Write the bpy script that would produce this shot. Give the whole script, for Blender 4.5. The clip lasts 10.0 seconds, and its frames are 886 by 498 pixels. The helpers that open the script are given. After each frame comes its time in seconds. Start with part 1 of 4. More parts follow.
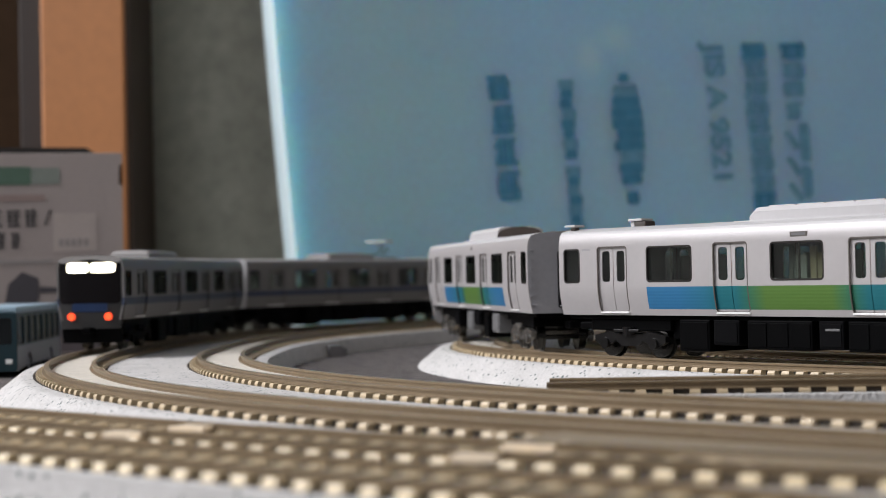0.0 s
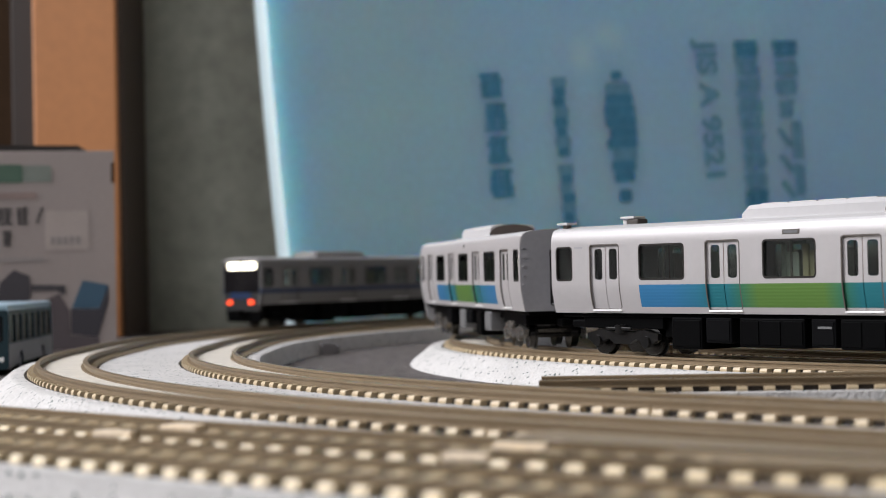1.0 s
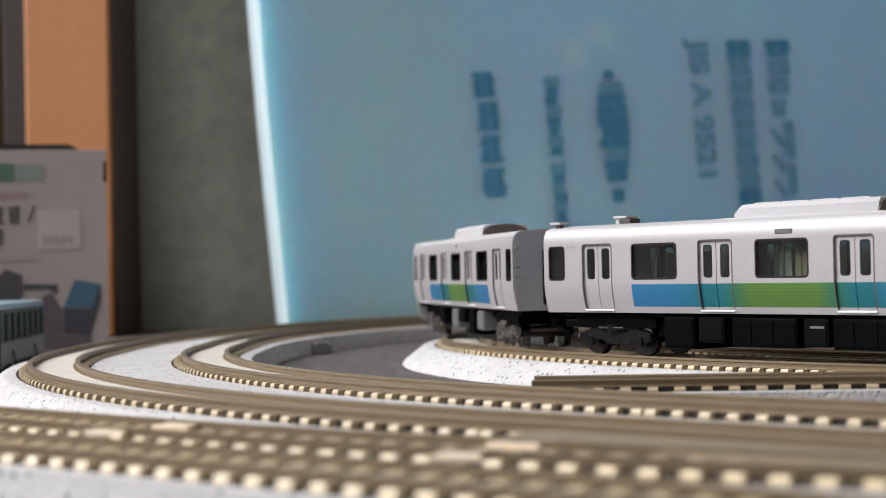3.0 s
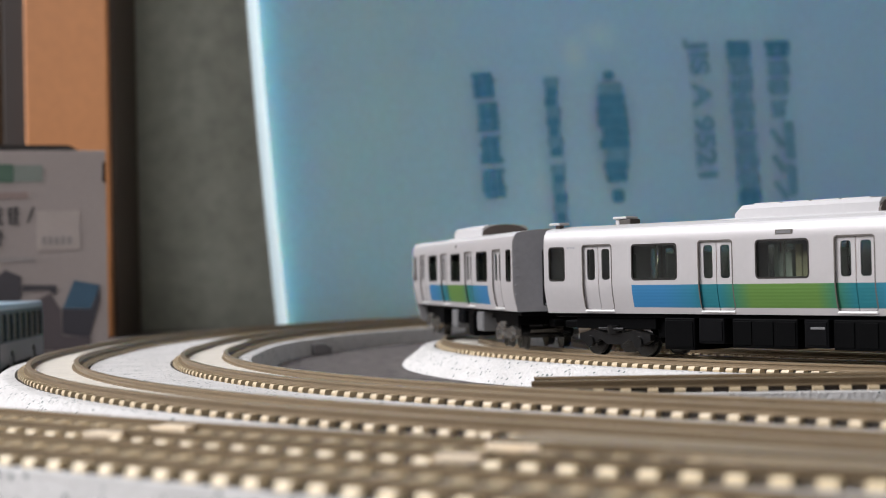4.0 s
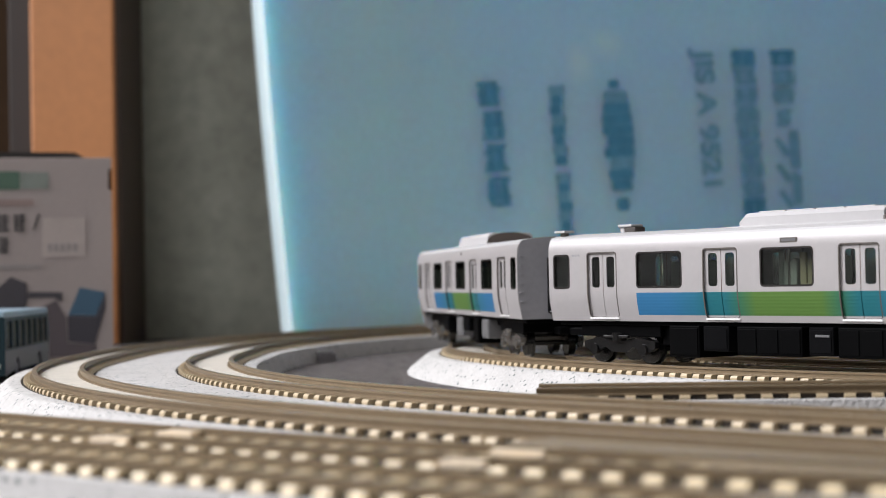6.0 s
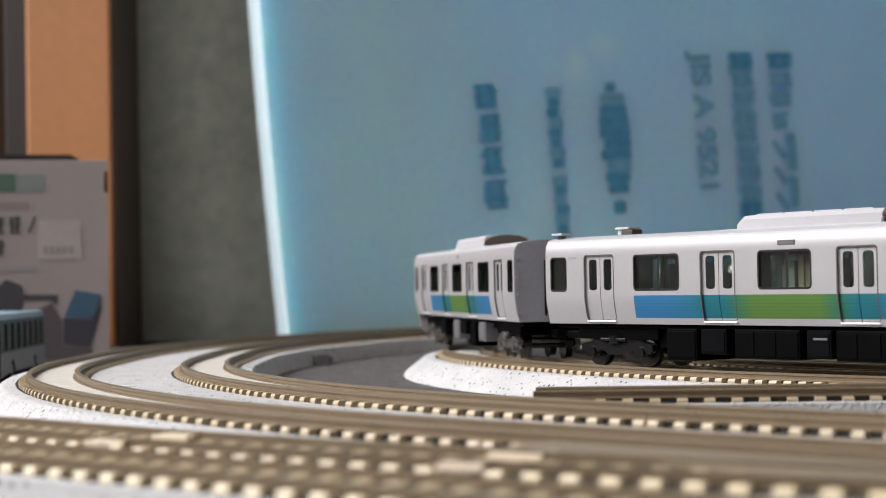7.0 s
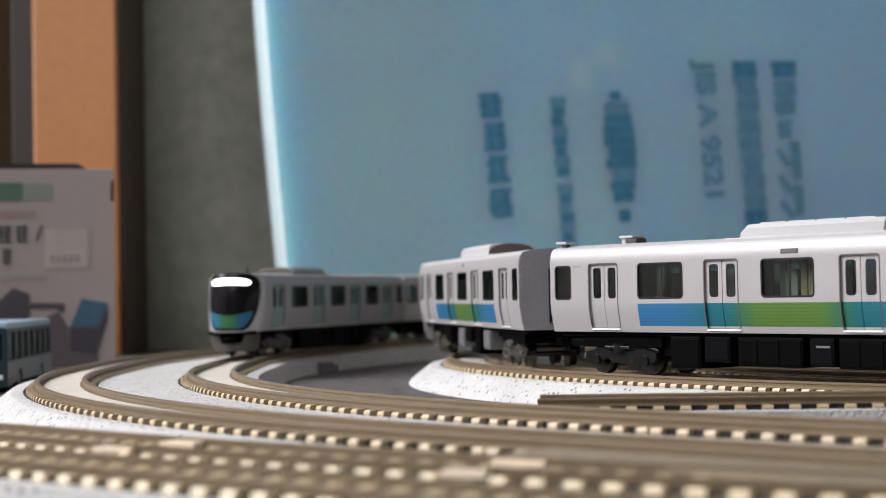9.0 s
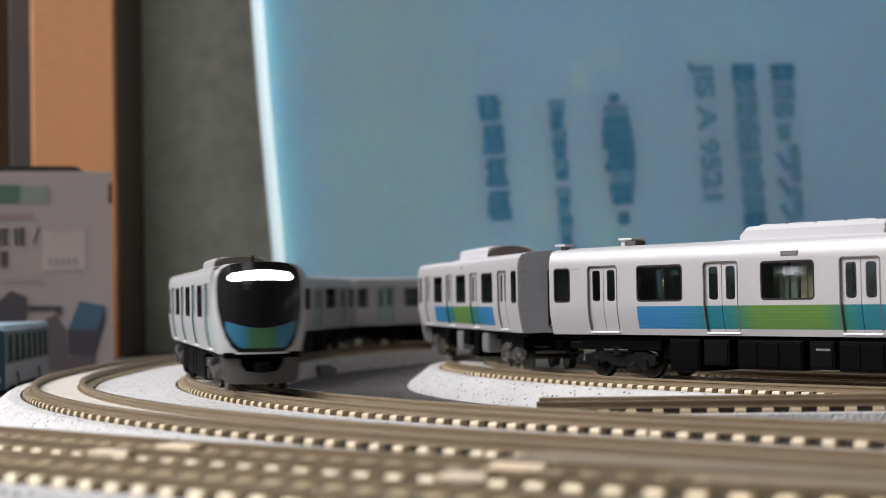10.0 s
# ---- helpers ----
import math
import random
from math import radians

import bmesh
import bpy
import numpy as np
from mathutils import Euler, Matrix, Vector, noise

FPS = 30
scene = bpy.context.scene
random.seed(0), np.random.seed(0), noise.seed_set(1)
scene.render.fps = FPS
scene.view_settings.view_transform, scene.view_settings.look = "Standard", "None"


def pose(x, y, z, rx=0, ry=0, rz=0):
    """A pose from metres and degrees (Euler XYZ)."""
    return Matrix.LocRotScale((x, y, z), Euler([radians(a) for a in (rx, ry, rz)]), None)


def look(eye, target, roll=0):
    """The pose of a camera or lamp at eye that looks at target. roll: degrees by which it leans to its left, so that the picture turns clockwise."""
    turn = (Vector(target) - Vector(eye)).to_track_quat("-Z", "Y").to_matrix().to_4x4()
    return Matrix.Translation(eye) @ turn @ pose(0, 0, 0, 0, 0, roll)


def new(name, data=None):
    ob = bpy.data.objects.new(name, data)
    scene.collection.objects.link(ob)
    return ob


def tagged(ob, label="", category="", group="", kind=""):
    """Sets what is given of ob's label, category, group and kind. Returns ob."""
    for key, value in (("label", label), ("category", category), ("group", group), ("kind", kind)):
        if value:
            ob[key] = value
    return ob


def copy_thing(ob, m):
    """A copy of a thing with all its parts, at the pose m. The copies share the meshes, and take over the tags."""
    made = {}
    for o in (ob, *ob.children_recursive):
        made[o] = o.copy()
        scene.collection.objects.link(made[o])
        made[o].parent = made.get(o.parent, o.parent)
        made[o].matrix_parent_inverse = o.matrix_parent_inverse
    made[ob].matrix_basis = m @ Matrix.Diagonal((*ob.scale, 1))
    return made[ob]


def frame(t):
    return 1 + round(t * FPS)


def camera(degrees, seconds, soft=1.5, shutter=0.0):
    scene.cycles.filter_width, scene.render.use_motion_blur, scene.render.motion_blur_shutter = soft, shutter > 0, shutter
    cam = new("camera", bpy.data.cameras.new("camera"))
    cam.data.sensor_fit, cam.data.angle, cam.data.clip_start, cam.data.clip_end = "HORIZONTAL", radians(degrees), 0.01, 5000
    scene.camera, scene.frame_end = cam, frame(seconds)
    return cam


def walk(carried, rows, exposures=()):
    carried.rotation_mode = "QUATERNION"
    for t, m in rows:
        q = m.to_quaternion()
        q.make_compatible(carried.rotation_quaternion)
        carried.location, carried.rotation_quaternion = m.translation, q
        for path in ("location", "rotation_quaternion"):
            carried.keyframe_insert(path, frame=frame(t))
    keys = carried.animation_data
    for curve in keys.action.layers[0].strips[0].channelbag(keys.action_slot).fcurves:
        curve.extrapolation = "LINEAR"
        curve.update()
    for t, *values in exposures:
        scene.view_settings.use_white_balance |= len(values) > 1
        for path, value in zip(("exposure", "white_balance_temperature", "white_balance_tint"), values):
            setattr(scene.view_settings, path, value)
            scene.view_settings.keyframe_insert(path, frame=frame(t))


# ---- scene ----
MM = 0.001
EYE_Z = 23.9


def view(dx, dy, dz, yaw, pitch, roll):
    """A camera pose from small offsets in mm and angles in degrees."""
    m = Matrix.Translation((dx * MM, dy * MM, (EYE_Z + dz) * MM))
    m = m @ Matrix.Rotation(radians(-yaw), 4, "Z") @ Matrix.Rotation(radians(90 + pitch), 4, "X")
    return m @ Matrix.Rotation(radians(roll), 4, "Z")


cam = camera(29.82, 10.0, soft=0.9, shutter=0.5)
cam.data.dof.use_dof = True
cam.data.dof.focus_distance = 0.315
cam.data.dof.aperture_fstop = 31.0
walk(cam, [
    (0.0, view(-0.12, -1.23, 0.15, -0.5039, 0.9019, -1.2170)),
    (0.5, view(0.07, -1.18, 0.14, -0.4546, 0.8936, -1.2266)),
    (1.0, view(0.07, -0.72, 0.16, -0.2684, 0.8223, -1.2331)),
    (1.5, view(0.04, 0.97, -0.05, -0.0690, 0.7324, -1.2932)),
    (2.0, view(0.13, 0.13, 0.11, -0.0206, 0.7545, -1.2466)),
    (2.5, view(-0.02, -0.91, 0.24, -0.0062, 0.7713, -1.1986)),
    (4.0, view(0.06, 0.15, 0.20, -0.0007, 0.8163, -1.2166)),
    (4.5, view(0.00, 0.00, 0.00, 0.0000, 0.8506, -1.1696)),
    (5.0, view(0.04, -0.63, -0.05, -0.1034, 0.9699, -1.1031)),
    (5.5, view(-0.01, -0.90, -0.06, -0.1866, 1.0616, -1.0898)),
    (7.0, view(-0.07, 0.52, -0.09, -0.0352, 1.2127, -1.0701)),
    (7.5, view(-0.06, -0.41, -0.01, -0.0218, 1.2796, -1.0627)),
    (8.0, view(-0.15, -0.68, -0.05, -0.0711, 1.3577, -1.0201)),
    (8.5, view(-0.17, -0.73, -0.17, -0.1497, 1.4188, -1.0183)),
    (9.0, view(0.01, -1.36, -0.09, -0.2149, 1.5018, -1.0854)),
    (9.5, view(0.03, -1.15, -0.15, -0.2164, 1.5633, -1.1012)),
    (10.0, view(0.00, -0.18, -0.23, -0.1628, 1.6116, -1.0722)),
], exposures=[(0.0, -0.22), (0.8, -0.16), (1.6, 0.0), (8.8, 0.0), (10.0, 0.0)])

# ---- light: daylight through the left wall's window, and an added fill lamp in front ----
world = bpy.data.worlds.new("world")
scene.world = world
world.use_nodes = True
sky = world.node_tree.nodes.new("ShaderNodeTexSky")
sky.sky_type, sky.sun_disc, sky.sun_elevation, sky.sun_rotation = "NISHITA", False, radians(35), radians(250)
world.node_tree.links.new(sky.outputs[0], world.node_tree.nodes["Background"].inputs[0])
world.node_tree.nodes["Background"].inputs[1].default_value = 0.08


def area_lamp(name, eye, target, sx, sy, watts, colour):
    lamp = bpy.data.lights.new(name, "AREA")
    lamp.shape, lamp.size, lamp.size_y, lamp.energy, lamp.color = "RECTANGLE", sx, sy, watts, colour
    ob = new(name, lamp)
    ob.matrix_world = look(eye, target)
    return ob


area_lamp("window_and_fill_light", (-1.44, 0.32, 1.15), (0.05, 0.40, 0.0), 1.2, 1.3, 58, (0.955, 0.96, 1.0))
# Unseen fill lamp, added to brighten faces turned towards the viewer.
area_lamp("window_and_fill_light", (-0.75, -1.44, 1.3), (0.2, 0.65, 0.1), 1.3, 1.1, 15.0, (0.955, 0.965, 1.0))

# ---- materials ----


def mat(name, col, rough=0.5, metal=0.0, var=0.12, scale=300, fine=2500, bump=0.1, dist=0.0001, glow=0.0):
    m = bpy.data.materials.new(name)
    m.use_nodes = True
    nt = m.node_tree
    b = nt.nodes["Principled BSDF"]
    tc = nt.nodes.new("ShaderNodeTexCoord")
    n1, n2 = nt.nodes.new("ShaderNodeTexNoise"), nt.nodes.new("ShaderNodeTexNoise")
    n1.inputs["Scale"].default_value, n2.inputs["Scale"].default_value = scale, fine
    n1.inputs["Detail"].default_value, n2.inputs["Detail"].default_value = 4, 3
    for n in (n1, n2):
        nt.links.new(tc.outputs["Object"], n.inputs["Vector"])
    add = nt.nodes.new("ShaderNodeMath")
    add.operation = "ADD"
    nt.links.new(n1.outputs[0], add.inputs[0])
    nt.links.new(n2.outputs[0], add.inputs[1])
    mp = nt.nodes.new("ShaderNodeMapRange")
    mp.inputs[1].default_value, mp.inputs[2].default_value = 0.6, 1.4
    mp.inputs[3].default_value, mp.inputs[4].default_value = 1 - var, 1 + var
    nt.links.new(add.outputs[0], mp.inputs[0])
    mul = nt.nodes.new("ShaderNodeVectorMath")
    mul.operation = "MULTIPLY"
    mul.inputs[0].default_value = col
    nt.links.new(mp.outputs[0], mul.inputs[1])
    nt.links.new(mul.outputs[0], b.inputs["Base Color"])
    b.inputs["Roughness"].default_value, b.inputs["Metallic"].default_value = rough, metal
    if bump:
        bp = nt.nodes.new("ShaderNodeBump")
        bp.inputs["Strength"].default_value, bp.inputs["Distance"].default_value = bump, dist
        nt.links.new(n2.outputs[0], bp.inputs["Height"])
        nt.links.new(bp.outputs[0], b.inputs["Normal"])
    if glow:
        b.inputs["Emission Color"].default_value = (*col, 1)
        b.inputs["Emission Strength"].default_value = glow
    return m


def nodes_of(m):
    nt = m.node_tree
    return nt, nt.nodes["Principled BSDF"]


def glass(name, tint, gloss=0.12):
    m = bpy.data.materials.new(name)
    m.use_nodes = True
    nt = m.node_tree
    nt.nodes.remove(nt.nodes["Principled BSDF"])
    tr, gl, mx = (nt.nodes.new(k) for k in ("ShaderNodeBsdfTransparent", "ShaderNodeBsdfGlossy", "ShaderNodeMixShader"))
    tr.inputs[0].default_value = (*tint, 1)
    gl.inputs[0].default_value = (0.9, 0.95, 1, 1)
    gl.inputs["Roughness"].default_value = 0.04
    mx.inputs[0].default_value = gloss
    nt.links.new(tr.outputs[0], mx.inputs[1])
    nt.links.new(gl.outputs[0], mx.inputs[2])
    nt.links.new(mx.outputs[0], nt.nodes["Material Output"].inputs[0])
    return m


def ballast_mat(name, col, speck):
    """Pale crushed-stone texture with dark grains."""
    m = mat(name, col, 0.85, 0, 0.16, 120, 1500, 0.55, 0.001)
    nt, b = nodes_of(m)
    src = b.inputs["Base Color"].links[0].from_socket
    tc = nt.nodes.new("ShaderNodeTexCoord")
    vo = nt.nodes.new("ShaderNodeTexVoronoi")
    vo.inputs["Scale"].default_value = 1150
    nt.links.new(tc.outputs["Object"], vo.inputs["Vector"])
    sep = nt.nodes.new("ShaderNodeSeparateColor")
    nt.links.new(vo.outputs["Color"], sep.inputs[0])
    gt = nt.nodes.new("ShaderNodeMath")
    gt.operation, gt.inputs[1].default_value = "GREATER_THAN", 0.87
    nt.links.new(sep.outputs[0], gt.inputs[0])
    lt = nt.nodes.new("ShaderNodeMath")
    lt.operation, lt.inputs[1].default_value = "LESS_THAN", 0.4
    nt.links.new(vo.outputs["Distance"], lt.inputs[0])
    both = nt.nodes.new("ShaderNodeMath")
    both.operation = "MULTIPLY"
    nt.links.new(gt.outputs[0], both.inputs[0])
    nt.links.new(lt.outputs[0], both.inputs[1])
    mx = nt.nodes.new("ShaderNodeMix")
    mx.data_type = "RGBA"
    nt.links.new(both.outputs[0], mx.inputs["Factor"])
    nt.links.new(src, mx.inputs["A"])
    mx.inputs["B"].default_value = (*speck, 1)
    nt.links.new(mx.outputs["Result"], b.inputs["Base Color"])
    return m


def livery(name, base, z0, z1, reach, stops, rough=0.32, ridge=0.0):
    """Body paint with a band between two heights (mm), coloured by the distance from the car's middle."""
    m = mat(name, base, rough, 0.0, 0.03, 60, 900, 0.03, 0.00005)
    nt, b = nodes_of(m)
    src = b.inputs["Base Color"].links[0].from_socket
    tc = nt.nodes.new("ShaderNodeTexCoord")
    sx = nt.nodes.new("ShaderNodeSeparateXYZ")
    nt.links.new(tc.outputs["Object"], sx.inputs[0])

    def math_node(op, a, v=None):
        n = nt.nodes.new("ShaderNodeMath")
        n.operation = op
        nt.links.new(a, n.inputs[0])
        if v is not None:
            if isinstance(v, float):
                n.inputs[1].default_value = v
            else:
                nt.links.new(v, n.inputs[1])
        return n.outputs[0]

    ax = math_node("ABSOLUTE", sx.outputs[0])
    inx = math_node("LESS_THAN", ax, reach * MM)
    lo = math_node("GREATER_THAN", sx.outputs[2], z0 * MM)
    hi = math_node("LESS_THAN", sx.outputs[2], z1 * MM)
    mask = math_node("MULTIPLY", math_node("MULTIPLY", lo, hi), inx)
    ramp = nt.nodes.new("ShaderNodeValToRGB")
    el = ramp.color_ramp.elements
    while len(el) < len(stops):
        el.new(0.5)
    for e, (pos, c) in zip(el, stops):
        e.position, e.color = pos, (*c, 1)
    nt.links.new(math_node("DIVIDE", ax, reach * MM), ramp.inputs[0])
    mx = nt.nodes.new("ShaderNodeMix")
    mx.data_type = "RGBA"
    nt.links.new(mask, mx.inputs["Factor"])
    nt.links.new(src, mx.inputs["A"])
    nt.links.new(ramp.outputs[0], mx.inputs["B"])
    nt.links.new(mx.outputs["Result"], b.inputs["Base Color"])
    if ridge:
        saw = math_node("SINE", math_node("MULTIPLY", sx.outputs[2], 2 * math.pi / (ridge * MM)))
        bp = nt.nodes.new("ShaderNodeBump")
        bp.inputs["Distance"].default_value = 0.000006
        nt.links.new(mask, bp.inputs["Strength"])
        nt.links.new(saw, bp.inputs["Height"])
        nt.links.new(b.inputs["Normal"].links[0].from_socket, bp.inputs["Normal"])
        nt.links.new(bp.outputs[0], b.inputs["Normal"])
    return m


BLUE, TEAL, GREEN = (0.035, 0.165, 0.33), (0.02, 0.15, 0.18), (0.10, 0.195, 0.045)
M_BALLAST = ballast_mat("white_ballast", (0.56, 0.54, 0.525), (0.12, 0.15, 0.145))
# Brown bed darkened to paint the shade between the sleeper ends.
M_BED_SHADE = mat("shade_track_bed", (0.032, 0.023, 0.016), 0.85, 0, 0.3, 400, 1800, 0.6, 0.0004)
M_PALEBED = mat("pale_bed_between_rails", (0.59, 0.545, 0.475), 0.8, 0, 0.12, 300, 1500, 0.5, 0.0003)
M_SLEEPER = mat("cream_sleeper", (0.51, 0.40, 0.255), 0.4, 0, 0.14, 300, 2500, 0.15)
# Same sleeper with the foreground's stronger light painted into its colour.
M_SLEEPER_LIT = mat("lit_cream_sleeper", (0.74, 0.60, 0.38), 0.35, 0, 0.12, 300, 2500, 0.15)
M_PLATE = mat("pale_plate", (0.80, 0.66, 0.49), 0.5, 0, 0.08, 200, 1500, 0.1)
M_RAIL = mat("brown_rail_side", (0.165, 0.121, 0.075), 0.4, 0.0, 0.2, 200, 1500, 0.1)
nodes_of(M_RAIL)[1].inputs["Specular IOR Level"].default_value = 1.0
nodes_of(M_RAIL)[1].inputs["Specular Tint"].default_value = (1.0, 0.80, 0.56, 1)
M_POINTS_BED = mat("brown_points_bed", (0.10, 0.075, 0.05), 0.7, 0.0, 0.25, 300, 1500, 0.3)
M_POINTS = mat("brown_points_base", (0.24, 0.188, 0.125), 0.6, 0.0, 0.2, 150, 1500, 0.2)
M_RAILTOP = mat("worn_rail_top", (0.38, 0.315, 0.225), 0.36, 0.7, 0.1, 150, 1500, 0.05)
M_CARPET = mat("grey_carpet", (0.138, 0.12, 0.114), 0.95, 0, 0.9, 260, 1300, 1.0, 0.002)
M_WHITE_PAINT = mat("white_room_paint", (0.7, 0.69, 0.66), 0.8, 0, 0.05, 3, 60, 0.1, 0.001)
# Dark tone for unseen walls, set to cut bounced light and reflections.
M_TAUPE = mat("taupe_bounce_cut", (0.16, 0.145, 0.13), 0.9, 0, 0.08, 3, 60, 0.1, 0.001)
M_WARM_PAINT = mat("warm_wall_paint", (0.52, 0.48, 0.44), 0.85, 0, 0.05, 3, 60, 0.1, 0.001)
M_GREYGREEN = mat("grey_green_wall", (0.385, 0.378, 0.305), 0.85, 0, 0.24, 14, 140, 0.3, 0.001)
M_WOOD = mat("orange_wood", (0.49, 0.205, 0.075), 0.5, 0, 0.12, 12, 200, 0.1)
M_DARKWOOD = mat("dark_wood", (0.045, 0.026, 0.015), 0.55, 0, 0.2, 12, 200, 0.1)
M_FOAM = mat("blue_foam", (0.44, 0.69, 0.905), 0.75, 0, 0.09, 14, 350, 0.35, 0.0006)
# Whiter foam: the window's light on the left edge, put into the colour.
M_FOAM_LIT_EDGE = mat("lit_foam_edge", (0.80, 0.95, 1.0), 0.7, 0, 0.06, 60, 500, 0.3, 0.0006)
nt_foam, b_foam = nodes_of(M_FOAM)
b_foam.inputs["Subsurface Weight"].default_value = 1.0
b_foam.inputs["Subsurface Radius"].default_value = (0.4, 0.85, 1.45)
b_foam.inputs["Subsurface Scale"].default_value = 0.03


def foam_stains(spots):
    """Broad greyer clouds and pale rubbed patches, each at (u, v) mm on the board with two half-widths and a strength."""
    tc = nt_foam.nodes.new("ShaderNodeTexCoord")
    cloud = nt_foam.nodes.new("ShaderNodeTexNoise")
    cloud.inputs["Scale"].default_value, cloud.inputs["Detail"].default_value = 5.0, 3
    rag = nt_foam.nodes.new("ShaderNodeTexNoise")
    rag.inputs["Scale"].default_value, rag.inputs["Detail"].default_value = 60.0, 4
    nt_foam.links.new(tc.outputs["Object"], cloud.inputs["Vector"])
    nt_foam.links.new(tc.outputs["Object"], rag.inputs["Vector"])
    colour = b_foam.inputs["Base Color"].links[0].from_socket

    def blend(fac, rgb):
        nonlocal colour
        mx = nt_foam.nodes.new("ShaderNodeMix")
        mx.data_type = "RGBA"
        nt_foam.links.new(fac, mx.inputs["Factor"])
        nt_foam.links.new(colour, mx.inputs["A"])
        mx.inputs["B"].default_value = (*rgb, 1)
        colour = mx.outputs["Result"]

    soft = nt_foam.nodes.new("ShaderNodeMapRange")
    soft.inputs[1].default_value, soft.inputs[2].default_value, soft.inputs[4].default_value = 0.42, 0.68, 0.4
    nt_foam.links.new(cloud.outputs[0], soft.inputs[0])
    blend(soft.outputs[0], (0.46, 0.66, 0.80))
    for u, v, ru, rv, k in spots:
        mp = nt_foam.nodes.new("ShaderNodeMapping")
        mp.inputs["Location"].default_value = (-u / ru, 0, -v / rv)
        mp.inputs["Scale"].default_value = (1 / (ru * MM), 0, 1 / (rv * MM))
        nt_foam.links.new(tc.outputs["Object"], mp.inputs["Vector"])
        far = nt_foam.nodes.new("ShaderNodeVectorMath")
        far.operation = "LENGTH"
        nt_foam.links.new(mp.outputs[0], far.inputs[0])
        add = nt_foam.nodes.new("ShaderNodeMath")
        add.operation = "ADD"
        nt_foam.links.new(far.outputs["Value"], add.inputs[0])
        nt_foam.links.new(rag.outputs[0], add.inputs[1])
        fade = nt_foam.nodes.new("ShaderNodeMapRange")
        fade.inputs[1].default_value, fade.inputs[2].default_value = 0.7, 1.5
        fade.inputs[3].default_value, fade.inputs[4].default_value = k, 0.0
        nt_foam.links.new(add.outputs[0], fade.inputs[0])
        blend(fade.outputs[0], (0.60, 0.78, 0.88))
    nt_foam.links.new(colour, b_foam.inputs["Base Color"])


foam_stains([(145, 112, 9, 11, 0.7), (158, 121, 12, 9, 0.6), (205, 90, 8, 15, 0.4), (128, 52, 14, 10, 0.4), (232, 78, 9, 16, 0.4)])
M_INK = mat("blue_print", (0.075, 0.285, 0.45), 0.8, 0, 0.25, 150, 500, 0.05)
M_INK_PALE = mat("faded_blue_print", (0.165, 0.385, 0.54), 0.8, 0, 0.25, 150, 500, 0.05)
M_BODY = livery("white_car_body", (0.435, 0.41, 0.408), 9.0, 13.4, 38.3,
                [(0.0, GREEN), (0.2, GREEN), (0.31, (0.04, 0.165, 0.10)), (0.4, TEAL), (0.5, TEAL), (0.6, (0.03, 0.165, 0.26)), (0.78, BLUE), (1.0, BLUE)], 0.38, 0.62)
nodes_of(M_BODY)[1].inputs["Metallic"].default_value = 0.22
nodes_of(M_BODY)[1].inputs["Specular IOR Level"].default_value = 0.3
M_ROOF = mat("white_roof", (0.475, 0.46, 0.462), 0.55, 0, 0.04, 60, 900, 0.05)
M_ACEND_SHADE = mat("unit_end_shade", (0.09, 0.07, 0.06), 0.55, 0, 0.1, 200, 1500, 0.1)
M_END = mat("grey_car_end", (0.30, 0.293, 0.305), 0.5, 0, 0.08, 100, 900, 0.05)
M_UNDER = mat("black_underframe", (0.002, 0.002, 0.0022), 0.5, 0, 0.2, 200, 1500, 0.1)
M_UNDER.node_tree.nodes["Principled BSDF"].inputs["Specular IOR Level"].default_value = 0.08
M_UNDER2 = mat("dark_grey_boxes", (0.004, 0.004, 0.0045), 0.6, 0, 0.2, 200, 1500, 0.1)
for m_dark in (M_UNDER, M_UNDER2, M_DARKWOOD):
    nodes_of(m_dark)[1].inputs["Specular IOR Level"].default_value = 0.03
M_STEEL = mat("wheel_steel", (0.07, 0.067, 0.064), 0.25, 0.9, 0.1, 200, 1500, 0.05)
M_BOGIE = mat("grey_bogie", (0.24, 0.225, 0.21), 0.25, 0.8, 0.15, 200, 1500, 0.1)
M_BOGIE_DARK = mat("black_bogie", (0.022, 0.021, 0.021), 0.28, 0.7, 0.3, 200, 1500, 0.1)
M_STEP = mat("white_door_step", (0.85, 0.84, 0.82), 0.35, 0.1, 0.03)
M_GASKET = mat("brown_grey_gasket", (0.09, 0.075, 0.065), 0.5, 0, 0.1)
M_SEAL = mat("black_window_seal", (0.03, 0.026, 0.024), 0.5, 0, 0.1)
nodes_of(M_SEAL)[1].inputs["Specular IOR Level"].default_value = 0.1
M_SEAM = mat("brown_door_seam", (0.20, 0.105, 0.055), 0.6, 0, 0.1)
M_PANE = glass("window_glass", (0.68, 0.71, 0.68), 0.05)
M_SEAT = mat("interior_grey", (0.6, 0.62, 0.56), 0.6, 0, 0.1)
M_SILVER = livery("silver_car_body", (0.17, 0.163, 0.16), 11.5, 13.3, 90, [(0.0, (0.03, 0.045, 0.09)), (1.0, (0.03, 0.045, 0.09))], 0.4)
M_SILVER_ROOF = mat("silver_grey_roof", (0.30, 0.285, 0.28), 0.5, 0, 0.05)
M_PEARL = livery("pearl_car_body", (0.43, 0.43, 0.428), 60, 61, 1, [(0, TEAL), (1, TEAL)], 0.34)
M_PEARL.node_tree.nodes["Principled BSDF"].inputs["Metallic"].default_value = 0.15
M_PEARL_ROOF = mat("pearl_grey_roof", (0.34, 0.33, 0.33), 0.45, 0, 0.05)
M_PALETEAL = mat("pale_teal_door", (0.30, 0.43, 0.43), 0.35, 0, 0.05)
M_BLACK = mat("gloss_black_front", (0.008, 0.007, 0.008), 0.12, 0, 0.1)
